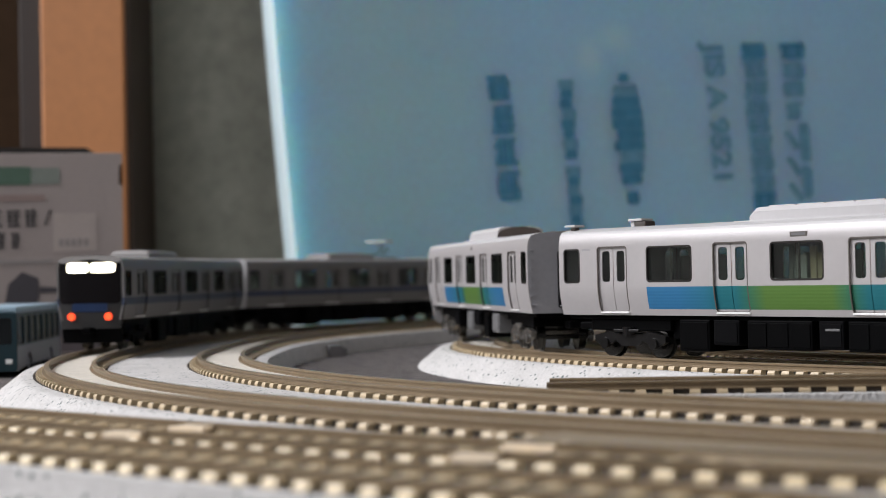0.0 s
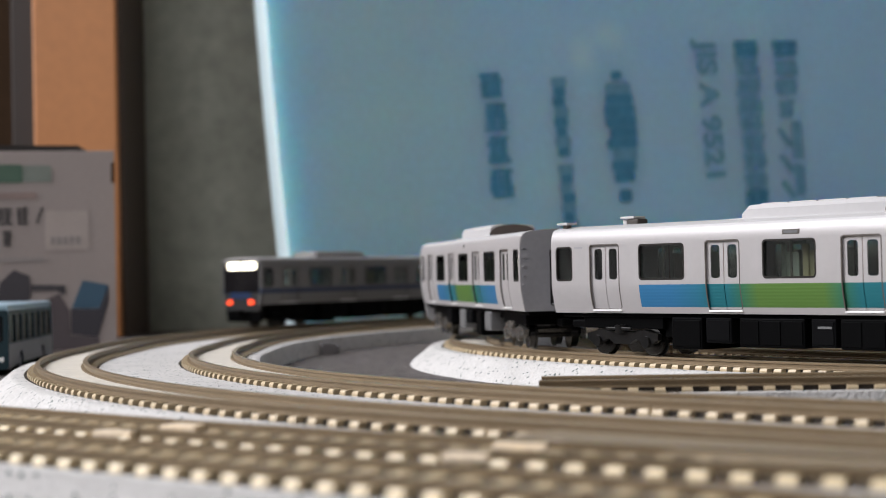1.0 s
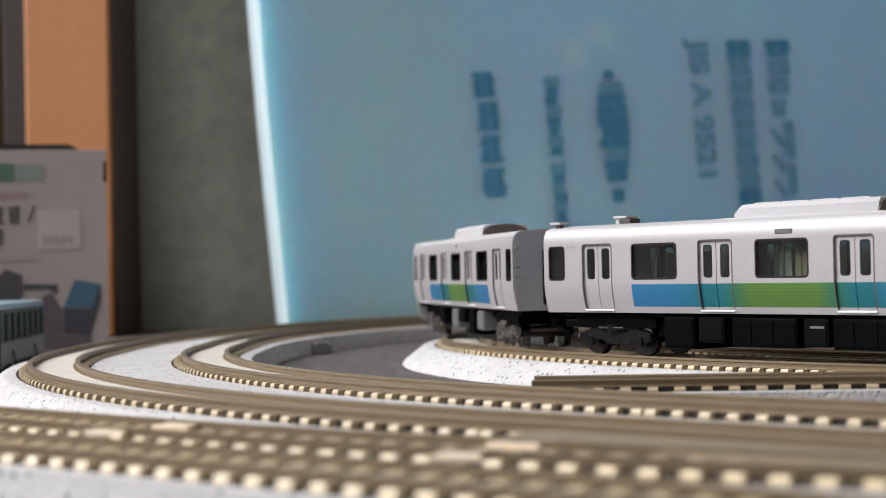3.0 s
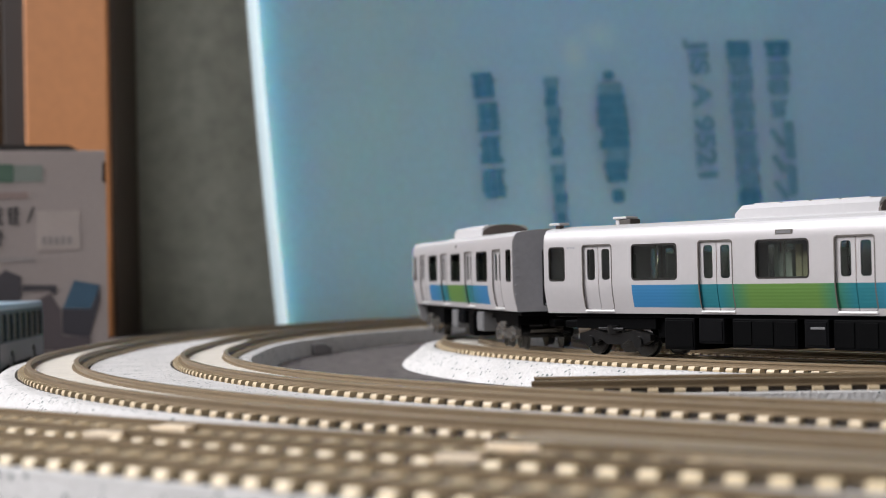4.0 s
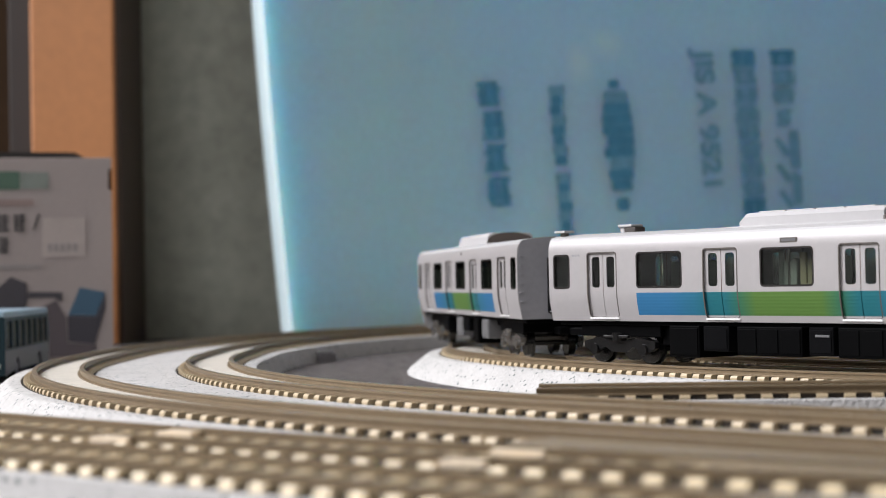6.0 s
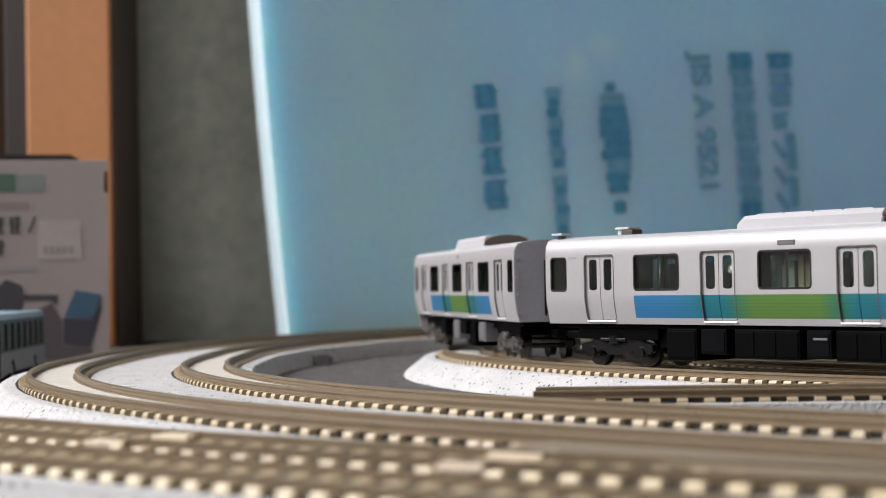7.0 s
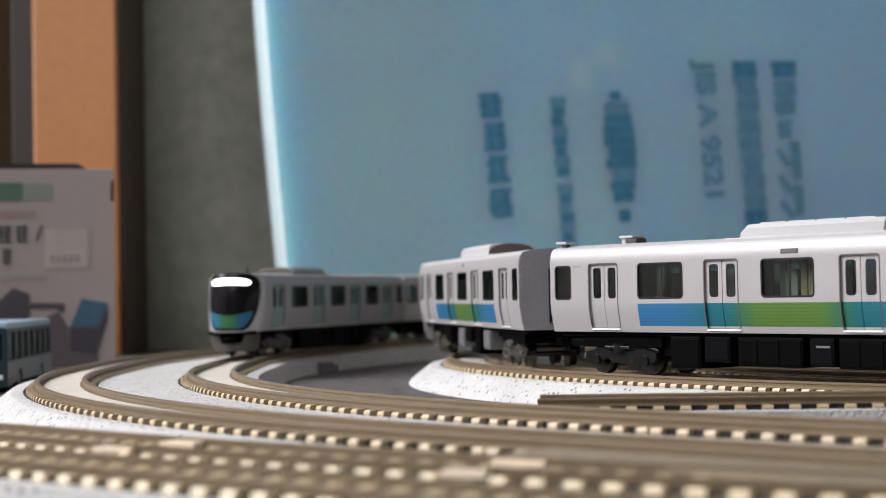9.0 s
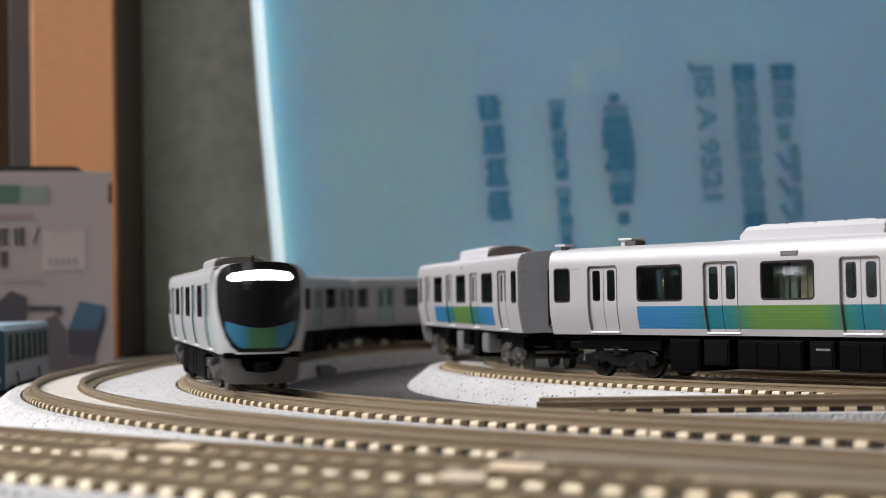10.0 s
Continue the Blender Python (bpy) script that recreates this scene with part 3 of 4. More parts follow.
def add_roof(top, roof, x0, x1, units, vents, side):
    prof = [(-HW + 0.55, 24.15)]
    for i in range(1, 14):
        a = math.pi * (1 - i / 14)
        prof.append((math.cos(a) * (HW - 0.55), 24.15 + 1.55 * math.sin(a) ** 0.7))
    prof += [(HW - 0.55, 24.15), (HW - 1.6, 23.6), (-HW + 1.6, 23.6)]
    sts = [(lambda x: (lambda d, z: (x, d, z)))(x) for x in (x0, x0 + 0.4, x1 - 0.4, x1)]
    if side:
        sts[2:] = [(lambda back: (lambda d, z: (*side(d, min(z, 24.6), -back)[:1], d, z)))(b) for b in (10.0, 5.0, 1.7)]
    part("roof", sweep(prof, sts), roof, top, "smooth pale curved roof", 40)
    for a, b, h in units:
        bm = bmesh.new()
        lower = [(-5.9, 25.2), (-5.9, 25.2 + h - 0.9), (-5.2, 25.2 + h - 0.15), (-3.0, 25.2 + h), (3.0, 25.2 + h), (5.2, 25.2 + h - 0.15), (5.9, 25.2 + h - 0.9), (5.9, 25.2)]
        rings = []
        for x, k in ((a, 0.55), (a + 1.2, 0.95), (a + 2.0, 1.0), (b - 1.2, 1.0), (b - 0.4, 0.99), (b, 0.97)):
            rings.append([bm.verts.new((x, y * (0.97 if k < 1 else 1), 25.2 + (z - 25.2) * k)) for y, z in lower])
        for r0, r1 in zip(rings, rings[1:]):
            for i in range(len(lower) - 1):
                bm.faces.new((r0[i], r0[i + 1], r1[i + 1], r1[i]))
        bm.faces.new(rings[0])
        bm.faces.new(rings[-1][::-1])
        ac = part("air_conditioner", bm, roof, top, "long roof air-conditioning unit", 30)
        part("base_plate", box_bm(a - 3.2, b + 3.2, -6.6, 6.6, 24.9, 25.55, 0.1), roof, ac)
        for k in range(4):
            xx = a + 3 + (b - a - 6) * k / 4
            part("cover", box_bm(xx, xx + (b - a - 6) / 4 - 0.5, -3.6, 3.6, 25.2 + h - 0.1, 25.2 + h + 0.18, 0.06), roof, ac)
        # Cap on one end only, painting that end's shade in brown-grey.
        for e, sg in ((b, 1),):
            cap = [(5.9 * math.cos(math.pi * i / 14), 25.3 + (h + 0.02) * math.sin(math.pi * i / 14) ** 0.75) for i in range(15)]
            part("end_cap", plate(cap, [], lambda u, v, w: (e + sg * (0.35 - 0.3 * max(0.0, (v - 26.6) / h) + w), u, v), 0.5, (), (26.6, 27.2)), M_ACEND_SHADE, ac, "rounded unit end, its shade painted brown-grey")
    for a, b in vents:
        v = part("roof_vent", box_bm(a + 1.6, b, -1.5, 1.5, 25.2, 26.75, 0.3), plain("vent_brown", (0.045, 0.036, 0.03)), top, "small raised dark roof ventilator")
        part("vent_foot", box_bm(a + 0.2, a + 1.3, -1.2, 1.2, 25.2, 26.7, 0.1), roof, v, "pale foot of the ventilator")
        part("vent_cap", box_bm(a - 0.1, b - 0.9, -1.7, 1.7, 26.78, 27.3, 0.18), roof, v, "thin pale cap")


def add_end(top, x, sign, m):
    pts = [(-HW + 1.1, 7.75), (HW - 1.1, 7.75), (HW - 0.15, 13.4), (HW - 0.15, 21.8), (HW - 0.7, 24.2)]
    for i in range(1, 9):
        a = math.pi * i / 9
        pts.append((math.cos(a) * (HW - 0.7), 24.2 + 1.4 * math.sin(a) ** 0.7))
    pts += [(-HW + 0.7, 24.2), (-HW + 0.15, 21.8), (-HW + 0.15, 13.4)]
    holes = [rrect(-2.9, 2.9, 9.0, 21.3, 0.6)]
    e = part("end_panel", plate(pts, holes, lambda u, v, w: (x + sign * (0.1 + w), u, v), 0.6), m, top, "plain grey car end")
    part("gangway", box_bm(x - 0.4 if sign > 0 else x - 1.8, x + 1.8 if sign > 0 else x + 0.4, -2.85, 2.85, 9.0, 21.2, 0.3), M_UNDER, e)
    for y in (-8.7,):
        for k in range(7):
            z = 9.5 + k * 2.0
            part("step_iron", box_bm(x + sign * 0.1 - 0.1, x + sign * 0.6 + 0.1, y - 0.4, y + 0.4, z, z + 0.22), m, e)


def add_bogie(top, xc, frame_mat, wheel_mat, drop):
    b = part("bogie", box_bm(xc - 7.2, xc + 7.2, -4.0, 4.0, 3.2, 4.4, 0.2), frame_mat, top, "black bogie with four steel wheels")
    for s in (-1, 1):
        fr = [(-10.2, 3.1), (-8.6, 2.3), (-6.0, 2.5), (-4.0, 3.3), (-2.2, 2.2), (2.2, 2.2), (4.0, 3.3), (6.0, 2.5), (8.6, 2.3), (10.2, 3.1), (10.2, 4.3), (6, 5.1), (3, 4.6), (-3, 4.6), (-6, 5.1), (-10.2, 4.3)]
        part("side_frame", plate(fr, [], lambda u, v, w: (xc + u, s * (7.2 + w), v), 1.2), frame_mat, b)
        for wx in (-7.0, 7.0):
            part("axle_box", cyl_bm((xc + wx, s * 7.2, 2.75), (0, 1, 0), 1.15, 1.0, 14), frame_mat, b)
        part("spring", cyl_bm((xc, s * 7.0, 5.2), (0, 0, 1), 1.5, 1.6, 14), frame_mat, b)
        part("damper", box_bm(xc - 3.6, xc + 3.6, s * 7.9 - 0.3, s * 7.9 + 0.3, 5.0, 5.6, 0.15), frame_mat, b)
    for wx in (-7.0, 7.0):
        for s in (-1, 1):
            bm = cyl_bm((xc + wx, s * 4.9, 2.85), (0, 1, 0), 2.85, 1.3, 24)
            cyl_bm((xc + wx, s * 4.05, 2.85), (0, 1, 0), 3.2, 0.4, 24, bm)
            part("wheel", bm, wheel_mat, b, "turned steel wheel", 40)
        part("axle", cyl_bm((xc + wx, 0, 2.85), (0, 1, 0), 0.6, 9.5, 10), wheel_mat, b)
    b.matrix_local = pose(0, 0, -drop * MM)


def add_under(top, boxes, sill=3.0):
    part("underframe", box_bm(-HALF + 1.0, HALF - 1.0, -7.5, 7.5, 6.9, 7.9, 0.15), M_UNDER, top, "black underframe")
    for a, b, z, m in boxes:
        e = part("equipment_box", box_bm(a, b, -8.1, 8.1, z, 7.0, 0.25), m, top, "dark equipment box under the floor")
        n = max(1, int((b - a) / 5))
        for i in range(n):
            xx = a + (b - a) * i / n
            for s in (-1, 1):
                part("box_lid", box_bm(xx + 0.4, xx + (b - a) / n - 0.4, s * 8.15 - 0.12, s * 8.15 + 0.12, z + 0.5, 6.5, 0.08), m, e)
    # Added black blocks stand in for the deep shade beneath the floor.
    part("under_fill", box_bm(-35, 35, -5.8, 5.8, sill, 7.0, 0.2), M_UNDER, top, "black filler for the shade under the floor")
    for s in (-1, 1):
        part("bogie_fill", box_bm(s * 46 - 11.5, s * 46 + 11.5, -6.9, 6.9, 4.6, 7.0, 0.2), M_UNDER, top)
    for s in (-1, 1):
        part("coupler", box_bm(s * (HALF + 0.8) - 2.4, s * (HALF + 0.8) + 2.4, -1.2, 1.2, 4.4, 6.0, 0.3), M_UNDER, top)


BOXES = [(-31, -23, 0.9, M_UNDER), (-22, -15.5, 2.2, M_UNDER2), (-13.5, 2, 1.6, M_UNDER), (3.5, 9.0, 1.9, M_UNDER2), (10, 30, 1.6, M_UNDER)]
M_GREYBOX = mat("grey_plastic_box", (0.13, 0.128, 0.13), 0.5, 0, 0.12, 200, 1500, 0.1)
CAB_BOXES = [(-31, -25, 3.0, M_UNDER2), (-13, -6, 2.2, M_GREYBOX), (-4, 3, 3.6, M_UNDER2), (9, 15, 0.9, M_UNDER), (19, 26, 2.4, M_GREYBOX)]


def add_inside(top):
    part("cabin_floor", box_bm(-57, 57, -7.7, 7.7, 7.95, 8.6), M_GASKET, top)
    for k in range(3):
        c = -32.1 + 32.1 * k
        for s in (-1, 1):
            part("bench_seat", box_bm(c - 9, c + 9, s * 6.2 - 1.7, s * 6.2 + 1.7, 8.6, 14.6, 0.4), plain("seat_teal", (0.06, 0.12, 0.15)), top)
            for e in (-1, 1):
                part("partition", box_bm(c + e * 10.2 - 0.25, c + e * 10.2 + 0.25, s * 6.4 - 2.0, s * 6.4 + 2.0, 8.6, 19.5, 0.1), M_SEAT, top)
    tan = plain("interior_tan", (0.62, 0.52, 0.33))
    # Pale interior shapes; they also stand in for light seen through the car.
    for x, w, z, m in ((-2.7, 1.5, 18.9, M_SEAT), (2.7, 1.4, 19.2, tan), (-29.0, 0.9, 18.2, M_PALETEAL), (-26.9, 0.6, 18.0, M_PALETEAL), (17.6, 0.5, 20.0, M_SEAT), (19.6, 0.6, 20.0, tan), (30.0, 0.9, 18.6, M_SEAT), (0.3, 0.7, 20.4, tan), (-4.9, 0.5, 20.4, M_SEAT), (4.9, 0.4, 20.2, M_SEAT)):
        part("interior_panel", box_bm(x - w, x + w, -5.4, -4.9, 8.6, z, 0.1), m, top, "pale panel brightening the view into the car")


# ---- cab fronts ----


def front_map(x, bulge, slope, off=0.0, power=2.6):
    """Bends a plate drawn in (y, z) to a rounded cab front at the car's end x."""
    def to3(u, v, w):
        s = abs(u) / HW
        return (x + bulge * (1 - min(1.0, s) ** power) - slope * max(0.0, (v - 13) / 12) ** 2 - slope * 0.35 * max(0.0, (12 - v) / 6) ** 2 + off + w, u, v)
    return to3


def cab_outline(grow=0.0, zlow=6.6):
    pts = [(-HW + 1.2, zlow), (HW - 1.2, zlow), (HW - 0.1, 11.6), (HW - 0.05, 21.5), (HW - 0.6, 23.8), (HW - 2.4, 25.2), (3.0, 25.75), (-3.0, 25.75),
           (-HW + 2.4, 25.2), (-HW + 0.6, 23.8), (-HW + 0.05, 21.5), (-HW + 0.1, 11.6)]
    return pts


CU = (-8, -6.5, -5, -3.5, -2, 0, 2, 3.5, 5, 6.5, 8)
CV = (8, 10, 12, 14, 16, 18, 20, 22, 24)


def front_parked(top, x):
    k = lambda off: (lambda u, v, w: (-front_map(x, 2.6, 1.6, off)(u, v, w)[0], u, v))
    f = part("cab_front", plate(cab_outline(0, 5.2), [rrect(-7.6, 7.6, 13.6, 22.6, 2.0)], k(0.0), 1.2, CU, CV), M_BODY, top, "rounded white cab front", 40)
    part("windscreen", plate(rrect(-7.9, 7.9, 13.3, 22.9, 2.0), [], k(-0.3), 0.3, CU, CV), M_BLACK, f, "black cab windscreen", 40)
    part("skirt", plate(rrect(-8.5, 8.5, 2.6, 7.7, 2.2), [], k(-0.8), 0.6, CU, CV), M_ROOF, f, "rounded pale lower skirt", 40)


def front_silver(top, x, sign):
    k = lambda fn: (lambda u, v, w: (sign * fn(u, v, w)[0], u, v))
    f = part("cab_front", plate(cab_outline(0, 5.6), [], k(front_map(x, 0.9, 0.8)), 1.0, CU, CV), plain("dark_front_grey", (0.014, 0.014, 0.0145)), top, "dark grey flat cab front", 40)
    part("windscreen", plate(rrect(-8.4, 8.4, 12.2, 24.6, 1.2), [], k(front_map(x, 0.9, 0.8, 0.15)), 0.3, CU, CV), M_BLACK, f, "black glossy windscreen", 40)
    part("front_band", plate(rrect(-4.9, 4.9, 9.9, 12.3, 0.5), [], k(front_map(x, 0.9, 0.8, 0.18)), 0.3, CU, CV), M_FRONTBLUE, f, "dark blue panel under the windscreen", 40)
    for a, b in ((-7.0, -0.15), (0.15, 6.4)):
        part("sign_lamp", plate(rrect(a, b, 20.9, 23.7, 1.0), [], k(front_map(x, 0.9, 0.8, 0.3)), 0.2, CU, CV), M_WARMLAMP, f, "glowing white destination sign", 40)
    for y in (-5.1, 5.1):
        part("tail_lamp", cyl_bm((sign * (x + 0.85), y, 8.7), (1, 0, 0), 0.95, 0.8, 16), M_TAIL, f, "glowing red tail lamp")
    part("skirt", plate([(-8.0, 2.0), (8.0, 2.0), (8.6, 6.6), (-8.6, 6.6)], [], k(front_map(x, 0.6, 0.4, -0.6)), 0.8, CU, CV), M_UNDER, f, "black lower skirt", 40)


NOSE, NOSE_SLOPE = 6.4, 1.5       # how far the pearl front bows out, and leans back


def front_pearl(top, x):
    fm = lambda off=0.0: front_map(x, NOSE, NOSE_SLOPE, off, 2.3)
    f = part("cab_front", plate([(y, min(z, 25.6)) for y, z in cab_outline(0, 7.6)], [], fm(), 1.4, CU, CV), M_PEARL, top, "pearl white rounded cab front", 40)
    half = [(4.9, 8.0), (6.3, 9.0), (7.3, 10.6), (8.2, 13.2), (8.75, 16.0), (8.95, 20.0), (8.8, 22.4), (8.0, 24.3), (6.2, 25.25), (3.0, 25.62)]
    half = [(u * 0.95, v) for u, v in half]
    mask = [(-u, v) for u, v in half[:1]] + half + [(-u, v) for u, v in reversed(half[1:])]
    part("front_mask", plate(mask, [], fm(0.12), 0.3, CU, CV), M_BLACK, f, "glossy black front mask with windscreen", 40)
    blue, green = plain("front_sky_blue", (0.02, 0.125, 0.21), 0.3), plain("front_green", (0.032, 0.125, 0.05), 0.3)
    teal = plain("front_teal", (0.025, 0.125, 0.125), 0.3)
    for a, b, m in ((-6.9, -3.3, blue), (-3.28, -2.42, teal), (-2.4, 2.4, green), (2.42, 3.28, teal), (3.3, 6.9, blue)):
        lo = lambda u: 8.7 + 3.4 * max(0.0, (abs(u) - 3.9) / 3.0) ** 1.7
        hi = lambda u: 12.3 + 1.5 * (abs(u) / 7.1) ** 2
        us = [a + (b - a) * i / 8 for i in range(9)]
        loop = [(u, lo(u)) for u in us] + [(u, hi(u)) for u in reversed(us)]
        part("front_band", plate(loop, [], fm(0.2), 0.3, CU, CV), m, f, "curved blue and green band under the windscreen", 40)
    us = [-6.3 + 12.6 * i / 14 for i in range(15)]
    loop = [(u, 21.9 - 0.35 * (abs(u) / 7.0) ** 2 + 0.5 * max(0.0, abs(u) - 5.3) ** 2) for u in us] + [(u, 24.0 - 0.9 * (abs(u) / 7.0) ** 2 - 0.6 * max(0.0, abs(u) - 5.3) ** 2) for u in reversed(us)]
    part("headlamp_strip", plate(loop, [], fm(0.25), 0.3, CU, CV), M_LEDWHITE, f, "glowing white lamp strip above the windscreen", 40)
    part("wiper", box_bm(x + NOSE - 0.2, x + NOSE + 0.2, -0.15, 0.15, 13.4, 16.6), M_UNDER, f)
    ends = [(-7.6, 3.4), (-6.6, 2.2), (6.6, 2.2), (7.6, 3.4), (7.9, 7.3), (4.4, 7.3), (4.1, 5.6), (3.1, 4.4), (-3.1, 4.4), (-4.1, 5.6), (-4.4, 7.3), (-7.9, 7.3)]
    part("skirt", plate(ends, [], front_map(x, NOSE - 1.2, 0.6, -0.3, 2.3), 0.8, CU, CV), M_LOWSKIRT, f, "dark lower skirt with a coupler opening", 40)
    part("coupler_recess", plate(rrect(-5.0, 5.0, 3.0, 7.4, 1.2), [], front_map(x, NOSE - 4.0, 0.6, -1.5, 2.3), 0.4, CU, CV), M_UNDER, f, "black recess around the coupler", 40)
    part("coupler_head", box_bm(x + NOSE - 3.0, x + NOSE - 0.8, -1.6, 1.6, 4.3, 6.2, 0.4), M_UNDER2, f, "small dark coupler head")
    part("antenna", cyl_bm((x - 8, 0, 26.2), (0, 0, 1), 0.3, 2.2, 8), M_UNDER, top)


def slim(top, z0, kz, ky):
    """Lowers a car's body above height z0 and narrows it to fit the camera's view; the bogies stay as they are."""
    for ob in top.children_recursive:
        if "bogie" in (ob.name.split(".")[0], ob.parent.name.split(".")[0]):
            continue
        for v in ob.data.vertices:
            v.co.y *= ky
            if v.co.z > z0 * MM:
                v.co.z = z0 * MM + (v.co.z - z0 * MM) * kz


def pantograph(top, x, m):
    b = part("pantograph", box_bm(x - 5, x + 5, -4, 4, 25.5, 26.2, 0.1), m, top, "raised single-arm pantograph")
    for y in (-2.5, 2.5):
        for p, q in (((x - 4, y, 26.2), (x + 3, y * 0.5, 29.2)), ((x + 3, y * 0.5, 29.2), (x - 1, y * 0.4, 32.5))):
            p, q = Vector(p), Vector(q)
            part("arm", cyl_bm((p + q) / 2, q - p, 0.25, (q - p).length, 8), m, b)
    part("pan_head", box_bm(x - 3.4, x + 1.2, -5.2, 5.2, 32.3, 33.2, 0.25), M_ROOF, b, "pale pantograph head")


def build_car(name, label, group, body, roof, end_mat, door_mat, front=None, front_end=1, units=((-11, 21.4, 2.9),), vents=(), frame_mat=None, wheel_mat=None, inside=True, pan=None, drop=0.0, nose=None, boxes=None, sill=3.0):
    top = empty(name, Matrix.Identity(4), label=label, category="train car", group=group)
    add_sides(top, body, door_mat, front is not None and front_end > 0, HALF - (5.7 if nose else 0.0))
    add_roof(top, roof, -HALF, HALF, units, vents, nose)
    for s in (-1, 1):
        if front is None or s != front_end:
            add_end(top, s * HALF, s, end_mat)
    if front is not None:
        front(top)
    for xc in (-46, 46):
        add_bogie(top, xc, frame_mat or M_UNDER, wheel_mat or M_STEEL, drop)
    add_under(top, boxes or BOXES, sill)
    if inside:
        add_inside(top)
    if pan is not None:
        pantograph(top, pan, M_SKIRT)
    return top


def rail_pose(x, y, heading, drop=0.0):
    return pose(x * MM, y * MM, (CAR_Z + drop) * MM, 0, 0, heading)


def parked_train():
    g = "parked white train"
    mid = build_car("train_car", "white model train car with blue and green striped band", g, M_BODY, M_ROOF, M_END, M_BODY,
                    units=((-14.4, 18.6, 2.9),), vents=((-51.4, -46.6),), frame_mat=M_BOGIE_DARK, drop=DROP)
    part("side_sign", box_bm(-1.35, 2.6, -HW - 0.06, -HW + 0.3, 22.15, 23.05, 0.05), M_GASKET, mid, "small dark destination display")
    part("sign_glass", box_bm(-1.0, 2.2, -HW - 0.1, -HW - 0.02, 22.35, 22.85), M_GREYBOX, mid)
    for k in range(5):
        part("number_mark", box_bm(-57.0 + k * 0.5, -56.65 + k * 0.5, -HW - 0.02, -HW + 0.02, 20.9, 21.3), M_END, mid)
    # Highlight on an equipment box lid, made as a pale bar.
    part("lid_highlight", box_bm(5.2, 8.3, -8.4, -8.2, 5.25, 5.65, 0.05), M_GREYBOX, mid, "small pale bar for a highlight on a box lid")
    mid.matrix_world = rail_pose(67.9, 302.4, -52.3, DROP)
    part("roof_antenna", box_bm(-63.6, -60.4, -8.4, -5.6, 25.9, 26.4, 0.12), M_ROOF, mid, "small flat roof aerial")
    part("antenna_foot", box_bm(-62.6, -61.2, -7.6, -6.4, 24.6, 25.95, 0.1), M_GASKET, mid)
    cab = build_car("train_car", "white model train end car with a rounded cab", g, M_BODY, M_ROOF, M_END, M_BODY,
                    front=lambda top: front_parked(top, HALF - 1.2), front_end=-1, units=((-20, 16, 2.9),), vents=(), frame_mat=M_BOGIE, drop=DROP, boxes=CAB_BOXES, sill=5.6)
    part("side_lamp", box_bm(0.55, 1.45, -HW + 0.05, -HW + 0.75, 22.6, 23.5, 0.1), M_SEAL, cab, "small dark side lamp")
    cab.matrix_world = rail_pose(12.5, 426.0, -79.3, DROP)


parked_train()


HW, PEARL_DROP = 9.3, -0.6      # moving cars narrowed, and the pearl ones lowered, to fit the camera's view


def moving_trains():
    # White ends on the grey cars paint the light caught in the gaps.
    a = build_car("commuter_car", "grey model train end car with red tail lamps lit", "grey moving train", M_SILVER, M_SILVER_ROOF, M_ROOF, M_SILVER,
                  front=lambda top: front_silver(top, HALF - 0.3, -1), front_end=-1, units=((-31, -3, 2.4),))
    m1 = build_car("commuter_car", "grey model train car with a dark blue waist band", "grey moving train", M_SILVER, M_SILVER_ROOF, M_ROOF, M_SILVER, units=((-14, 14, 2.4),), pan=27)
    slim(a, 9.5, 0.9, 0.94)
    slim(m1, 9.5, 0.9, 0.94)
    m2 = copy_thing(m1, Matrix.Identity(4))
    grey = [a, m1, m2]
    b = build_car("commuter_car", "pearl white model train end car, black front, lit lamps", "pearl moving train", M_PEARL, M_PEARL_ROOF, M_PEARL_ROOF, M_PALETEAL,
                  front=lambda top: front_pearl(top, HALF - 5.4), front_end=1, units=((2, 29, 2.4),), frame_mat=M_LOWSKIRT, drop=PEARL_DROP, nose=front_map(HALF - 5.4, NOSE, NOSE_SLOPE, 0.0, 2.3))
    n1 = build_car("commuter_car", "pearl white model train car with pale teal doors", "pearl moving train", M_PEARL, M_PEARL_ROOF, M_PEARL_ROOF, M_PALETEAL, units=((-14, 14, 2.4),), drop=PEARL_DROP)
    slim(b, 13.0, 0.89, 0.925)
    slim(n1, 13.0, 0.89, 0.925)
    n2 = copy_thing(n1, Matrix.Identity(4))
    return grey, [b, n1, n2]


GREY_TRAIN, PEARL_TRAIN = moving_trains()

# ---- bus, box, foam board, connector ----


